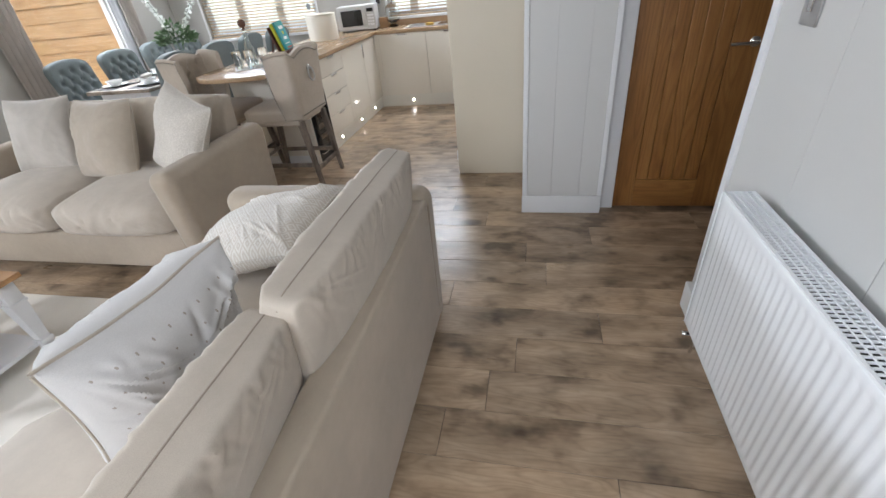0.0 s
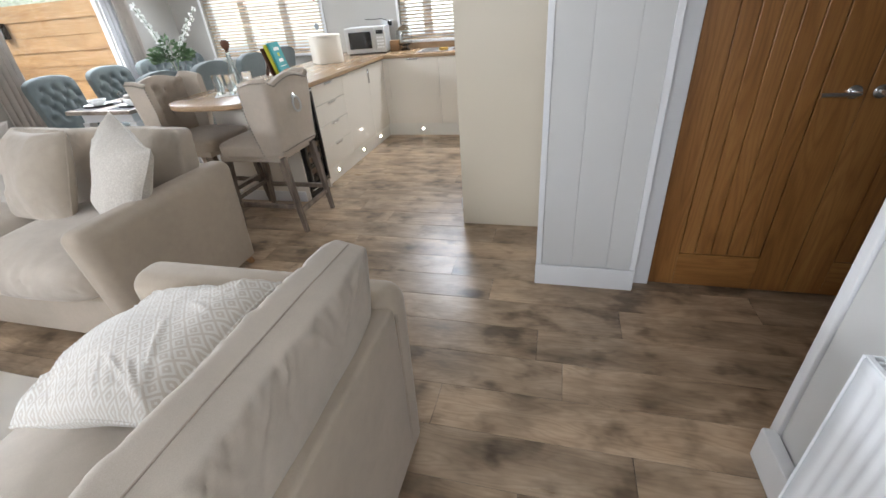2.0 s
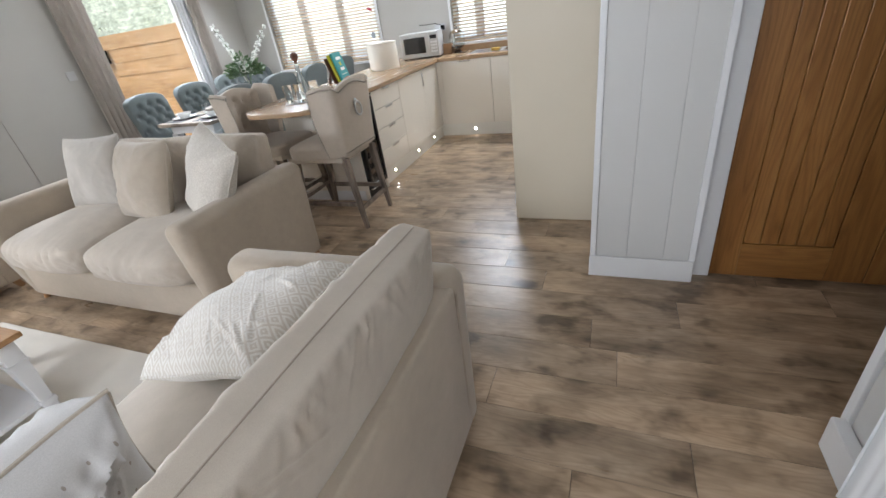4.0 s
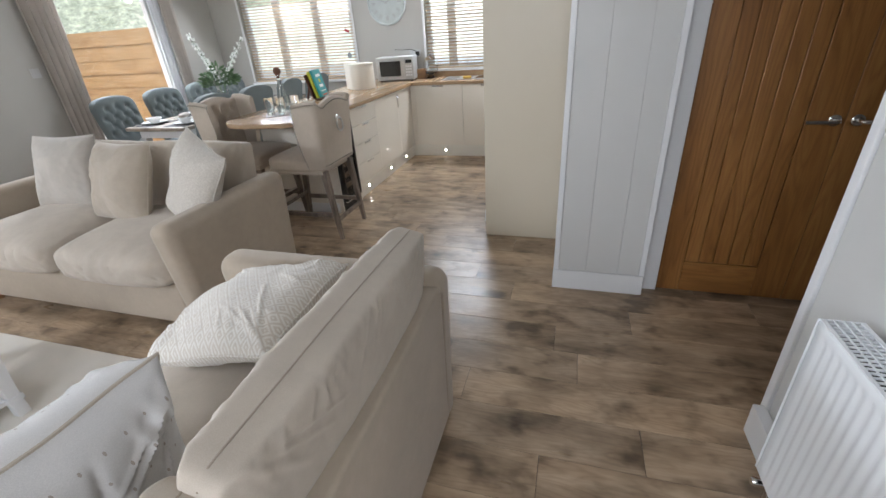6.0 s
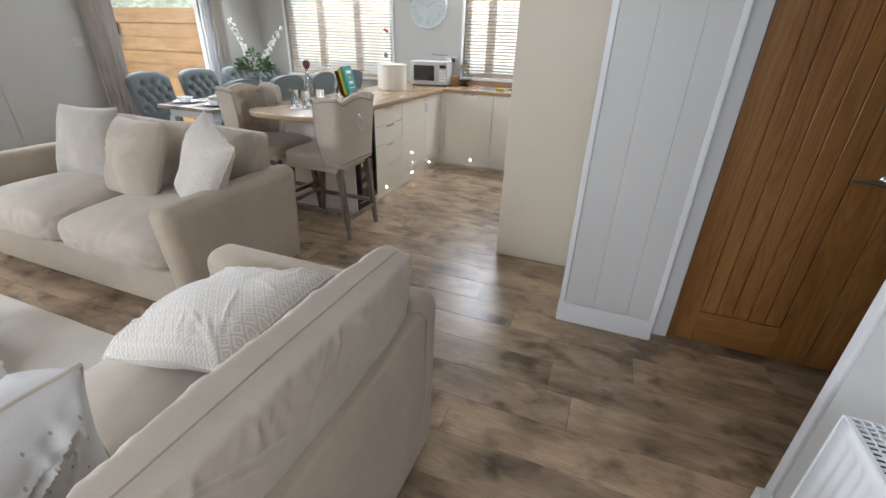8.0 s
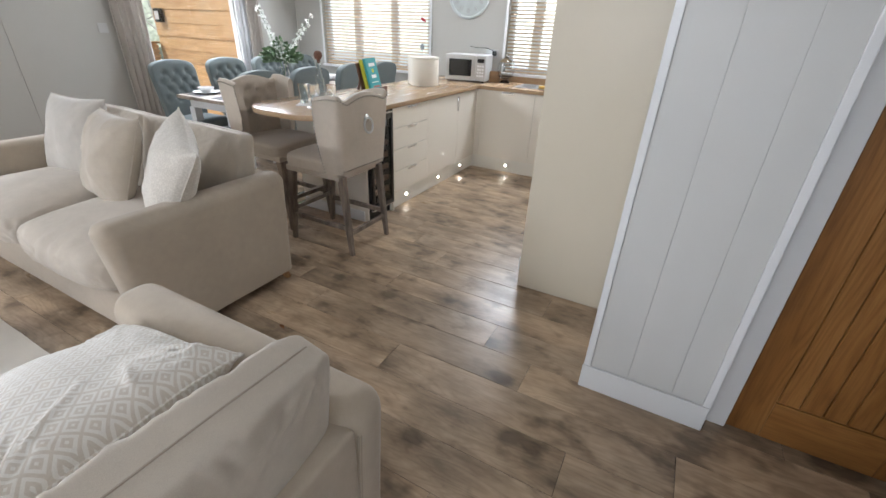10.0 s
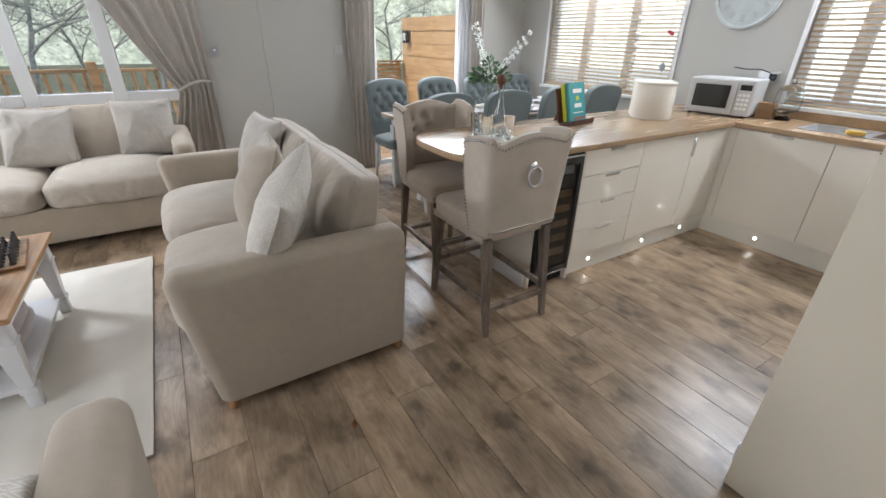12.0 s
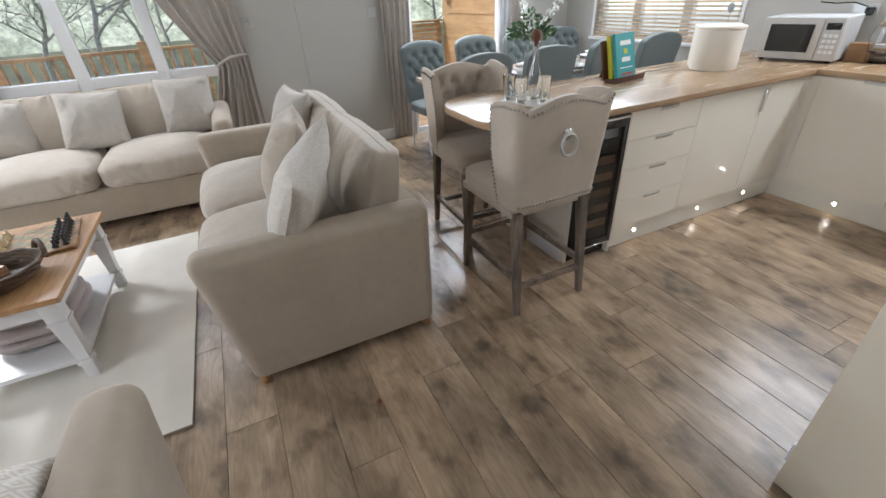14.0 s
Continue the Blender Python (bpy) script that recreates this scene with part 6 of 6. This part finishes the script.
bm = bmesh.new()
for k in range(300):
    q, r = rl.uniform(0, 6.28), 0.2 * math.sqrt(rl.random())
    p = Vector((r * math.cos(q), r * math.sin(q), 0.27 + rl.random() * 0.27 * (1 - r / 0.28)))
    leaf_into(bm, p, Vector((math.cos(q) * (0.3 + r * 5), math.sin(q) * (0.3 + r * 5), rl.uniform(-0.2, 0.9))), rl.uniform(0.04, 0.075))
part("foliage", bm, LEAF, vz, "dense green leaves", smooth=False)
for dx, dy, tall in ((-0.22, -0.04, 0.80), (0.16, 0.36, 0.72), (-0.10, -0.16, 0.76), (0.05, 0.42, 0.62), (-0.28, 0.05, 0.7)):
    path = [Vector((dx * f * f, dy * f * f, 0.03 + tall * f)) for f in (i / 14 for i in range(15))]
    stem = part("stem", tube(path, 0.003, 6), LEAF, vz)
    bm = bmesh.new()
    for i in range(6, 15):
        for _ in range(15):
            o = Vector((rl.uniform(-1, 1), rl.uniform(-1, 1), rl.uniform(-0.7, 0.9))).normalized()
            leaf_into(bm, path[i] + o * 0.006, o, rl.uniform(0.022, 0.045) * (1.3 - i / 22), 0.45)
    part("blossom", bm, PETAL, stem, "white blossom spray", smooth=False)

# dry leaf dropped on the planks
bm = bmesh.new()
leaf_into(bm, Vector((0, 0, 0.004)), Vector((1, 0.2, 0.05)), 0.055, 0.22)
ob = tagged(part("fallen_leaf", moved(bm, pose(-1.45, 2.39, 0.001, 0, 0, 150)), surface("dry_leaf", (0.22, 0.09, 0.03), 0.7, 0.3, 30), smooth=False), "curled dry brown leaf lying on the planks", "leaf")

# ---- outside ----
ground = tagged(part("ground", box(-400, 400, -400, 400, -1.3, -1.2), surface("grass_bank", (0.11, 0.13, 0.075), 0.9, 0.35, 0.6, 40, 0.6, 0.05), smooth=False), "rough grass round the lodge", "ground", kind="structure")
deck = thing("deck", "weathered timber deck outside the windows", "deck", kind="structure")
dk = None
x = WX - 0.25
while x > -8.0:
    if dk is None:
        dk = part("deck_board", box(-0.065, 0.065, -3.5, 6.2, -0.10, -0.075, 0.004), wood("deck_wood", (0.3, 0.2, 0.12), (0.46, 0.33, 0.21), 0.75, "Y"), deck)
        dk.matrix_basis = pose(x, 0, 0)
    else:
        twin(dk, "deck_board", pose(x, 0, 0), deck)
    x -= 0.136
tagged(part("deck_skirt", box(-8.05, WX - 0.17, -3.5, 6.2, -1.2, -0.11), DARK, smooth=False), "dark timber base under the deck", "deck base", kind="structure")

rail = thing("deck_railing", "golden timber deck railing with upright balusters", "railing")
HR = -7.85
part("top_rail", box(HR - 0.045, HR + 0.045, -3.5, 3.0, 0.965, 1.01, 0.006), RAIL_WOOD, rail)
part("bottom_rail", box(HR - 0.025, HR + 0.025, -3.5, 3.0, 0.02, 0.075, 0.006), RAIL_WOOD, rail)
pt = None
for k in range(6):
    y = 2.9 - 1.65 * k + 0.02
    if pt is None:
        pt = part("post", box(-0.055, 0.055, -0.055, 0.055, -0.075, 1.10, 0.012), RAIL_WOOD, rail)
        pt.matrix_basis = pose(HR, y, 0)
    else:
        twin(pt, "post", pose(HR, y, 0), rail)
bal = None
y = 2.78
while y > -3.4:
    if bal is None:
        bal = part("baluster", lathe([(0.02, 0.07), (0.022, 0.2), (0.015, 0.25), (0.026, 0.42), (0.014, 0.6), (0.018, 0.68), (0.022, 0.75), (0.02, 0.97)], 8), RAIL_WOOD, rail)
        bal.matrix_basis = pose(HR, y, 0)
    else:
        twin(bal, "baluster", pose(HR, y, 0), rail)
    y -= 0.135

sf = thing("slat_fence", "low timber fence of close horizontal slats", "fence")
sl = None
for k in range(14):
    if sl is None:
        sl = part("slat", box(-0.011, 0.011, 3.0, 5.88, 0, 0.052, 0.004), RAIL_WOOD, sf)
        sl.matrix_basis = pose(-7.95, 0, 0.02)
    else:
        twin(sl, "slat", pose(-7.95, 0, 0.02 + 0.072 * k), sf)
part("cap", box(-8.0, -7.9, 2.98, 5.9, 1.03, 1.06, 0.005), RAIL_WOOD, sf)
for y in (3.05, 4.45, 5.83):
    part("post", box(-8.03, -7.962, y - 0.035, y + 0.035, -0.075, 1.03, 0.004), RAIL_WOOD, sf)

pf = thing("privacy_fence", "tall golden timber screen of wide overlapping boards", "fence")
brd = None
for k in range(9):
    at = pose(-6.58, 5.93 + 0.004 * (k % 2), -0.04 + 0.198 * k, -3)
    if brd is None:
        brd = part("board", box(-1.38, 1.38, -0.011, 0.011, 0, 0.205, 0.003), FENCE_WOOD, pf)
        brd.matrix_basis = at
    else:
        twin(brd, "board", at, pf)
for x in (-7.9, -6.6, -5.3):
    part("post", box(x - 0.04, x + 0.04, 5.95, 6.03, -0.075, 1.74, 0.005), FENCE_WOOD, pf)
ol = thing("outdoor_light", "square dark wall light on the timber screen", "outdoor light", m=pose(-7.72, 5.90, 1.45))
part("case", box(-0.075, 0.075, -0.06, 0.012, -0.10, 0.10, 0.006), BLACK, ol)
part("lens", box(-0.05, 0.05, -0.064, -0.0605, -0.06, 0.06, 0.001), PLASTIC, ol)


def tree(m, seed, tall, label):
    """A tapering trunk with forked limbs and loose clumps of spring leaf."""
    t_ = thing("tree", label, "tree", "trees beyond the deck", m)
    rt = random.Random(seed)
    bark = bmesh.new()
    leaves = bmesh.new()

    def grow(p, d, length, r, level):
        n_ = 6
        path, rr = [p.copy()], [r]
        for i in range(n_):
            d = (d + Vector((rt.uniform(-1, 1), rt.uniform(-1, 1), rt.uniform(-0.5, 0.8))) * 0.22).normalized()
            p = p + d * length / n_
            path.append(p.copy())
            rr.append(r * (1 - 0.6 * (i + 1) / n_))
        tube(path, rr, 6 if level < 2 else 4, bm=bark)
        if level >= 2:
            for q in path[2:]:
                for _ in range(1):
                    o = Vector((rt.gauss(0, 1), rt.gauss(0, 1), rt.gauss(0, 0.8))) * 0.30
                    c = q + o
                    s = rt.uniform(0.03, 0.06)
                    a = Vector((rt.gauss(0, 1), rt.gauss(0, 1), rt.gauss(0, 1))).normalized() * s
                    b = a.cross(Vector((rt.gauss(0, 1), rt.gauss(0, 1), rt.gauss(0, 1)))).normalized() * s * 0.7
                    leaves.faces.new([leaves.verts.new(v) for v in (c - a, c - b, c + a, c + b)])
        if level < 3:
            for k in range(6 if level == 0 else 5):
                at_ = path[rt.randint(2, n_)]
                e = Vector((rt.gauss(0, 1), rt.gauss(0, 1), rt.uniform(-0.1, 0.7))).normalized()
                grow(at_, (d * 0.4 + e).normalized(), length * rt.uniform(0.5, 0.7), r * 0.42, level + 1)

    grow(Vector((0, 0, 0)), Vector((0, 0, 1)), tall * 0.6, 0.11, 0)
    part("trunk", bark, surface("bark_%d" % seed, (0.50, 0.49, 0.44), 0.9, 0.3, 8, 60, 0.6, 0.02), t_)
    part("crown", leaves, surface("spring_leaf_%d" % seed, (0.56, 0.59, 0.44), 0.7, 0.3, 3, 30), t_, smooth=False)
    return t_


first_tree = tree(pose(-19.5, 2.0, -1.2), 3, 6.0, "half-bare woodland tree with pale spring leaves")
second_tree = tree(pose(-18.5, -1.5, -1.2, 0, 0, 40), 5, 6.6, "half-bare woodland tree with pale spring leaves")
for k, (x, y, s) in enumerate(((-21, 5.5, 1.0), (-24, 0.4, 1.1), (-22, 9.2, 0.9), (-26, 4.2, 1.2), (-24, 13.5, 1.1), (-23, -4, 1.2), (-28, 9.5, 0.9), (-27, 17.5, 1.1), (-31, 7.5, 1.3), (-20, -6, 1.0), (-29, -1, 1.0), (-25, 2.4, 1.0), (-21, -9, 1.0), (-33, 13, 1.0), (-9, 24, 1.0), (-4.6, 26, 1.1), (-1.0, 25, 1.0))):
    copy_thing(first_tree if k % 2 else second_tree, pose(x, y, -1.2, 0, 0, 57 * k))

# wooded hillside beyond
def far_woods():
    m, t, b, link = nodes_of("self_lit_woodland")
    tc = t.nodes.new("ShaderNodeTexCoord").outputs["Object"]
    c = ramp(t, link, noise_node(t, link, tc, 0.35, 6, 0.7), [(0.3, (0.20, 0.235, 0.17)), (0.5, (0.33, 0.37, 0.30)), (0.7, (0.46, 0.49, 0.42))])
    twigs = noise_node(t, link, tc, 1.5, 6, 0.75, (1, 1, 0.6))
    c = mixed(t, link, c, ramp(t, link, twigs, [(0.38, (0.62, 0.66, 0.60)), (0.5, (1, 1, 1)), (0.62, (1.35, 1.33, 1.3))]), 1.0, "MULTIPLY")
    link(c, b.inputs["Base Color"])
    # Emission brightens the hillside, which has no light of its own.
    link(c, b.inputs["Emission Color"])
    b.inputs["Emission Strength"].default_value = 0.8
    b.inputs["Roughness"].default_value = 0.95
    return m


bm = bmesh.new()
hill = {}
for i in range(61):
    for j in range(13):
        a = math.radians(20 + 230 * i / 60)
        r = 52 + 26 * (j / 12)
        z = -1.25 + 20 * (j / 12) ** 0.9 + 1.4 * noise.noise(Vector((i * 0.5, j * 0.7, 1.0))) * min(1, j)
        hill[i, j] = bm.verts.new((r * math.cos(a), r * math.sin(a), z))
for i in range(60):
    for j in range(12):
        bm.faces.new((hill[i, j], hill[i, j + 1], hill[i + 1, j + 1], hill[i + 1, j]))
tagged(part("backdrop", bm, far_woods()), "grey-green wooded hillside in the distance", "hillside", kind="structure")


# ---- floor, laid plank by plank ----
floor = tagged(part("floor", box(WX, 2.6, SY, NY, -0.06, -0.0035), JOINT, smooth=False), "grey-brown wood-look plank floor", "floor", kind="structure")
PW, PL = 0.2012, 1.286
ENDS = {-2: 0.016, -1: 0.39, 0: -0.34, 2: -1.247, 3: 0.42, 4: -1.52, 5: -0.488, 6: -1.247, 8: -1.127}
plank_mesh = part("plank", box(-PL / 2 + 0.0008, PL / 2 - 0.0008, -PW / 2 + 0.0007, PW / 2 - 0.0007, -0.0033, 0.0, 0.0012, 1), FLOOR, floor)
rng = random.Random(4)
first = True
for k in range(-23, 22):
    y = 1.9115 + PW * k
    lo_y, hi_y = max(y - PW / 2, SY), min(y + PW / 2, NY)
    shift = rng.random() * PL
    end = ENDS.get(k, shift - 0.4)
    x = end - 6 * PL + PL / 2
    while x - PL / 2 < 2.6:
        lo, hi = max(x - PL / 2, WX), min(x + PL / 2, 2.6)
        if hi - lo > 0.03 and not (lo > 0.95 and y < 1.7):
            at = pose((lo + hi) / 2, (lo_y + hi_y) / 2, 0, 0, 0, 180 * rng.randint(0, 1))
            if first:
                o, first = plank_mesh, False
            else:
                o = twin(plank_mesh, "plank", at, floor)
            o.matrix_basis = at @ Matrix.Diagonal(((hi - lo) / PL, (hi_y - lo_y) / PW, 1, 1))
        x += PL
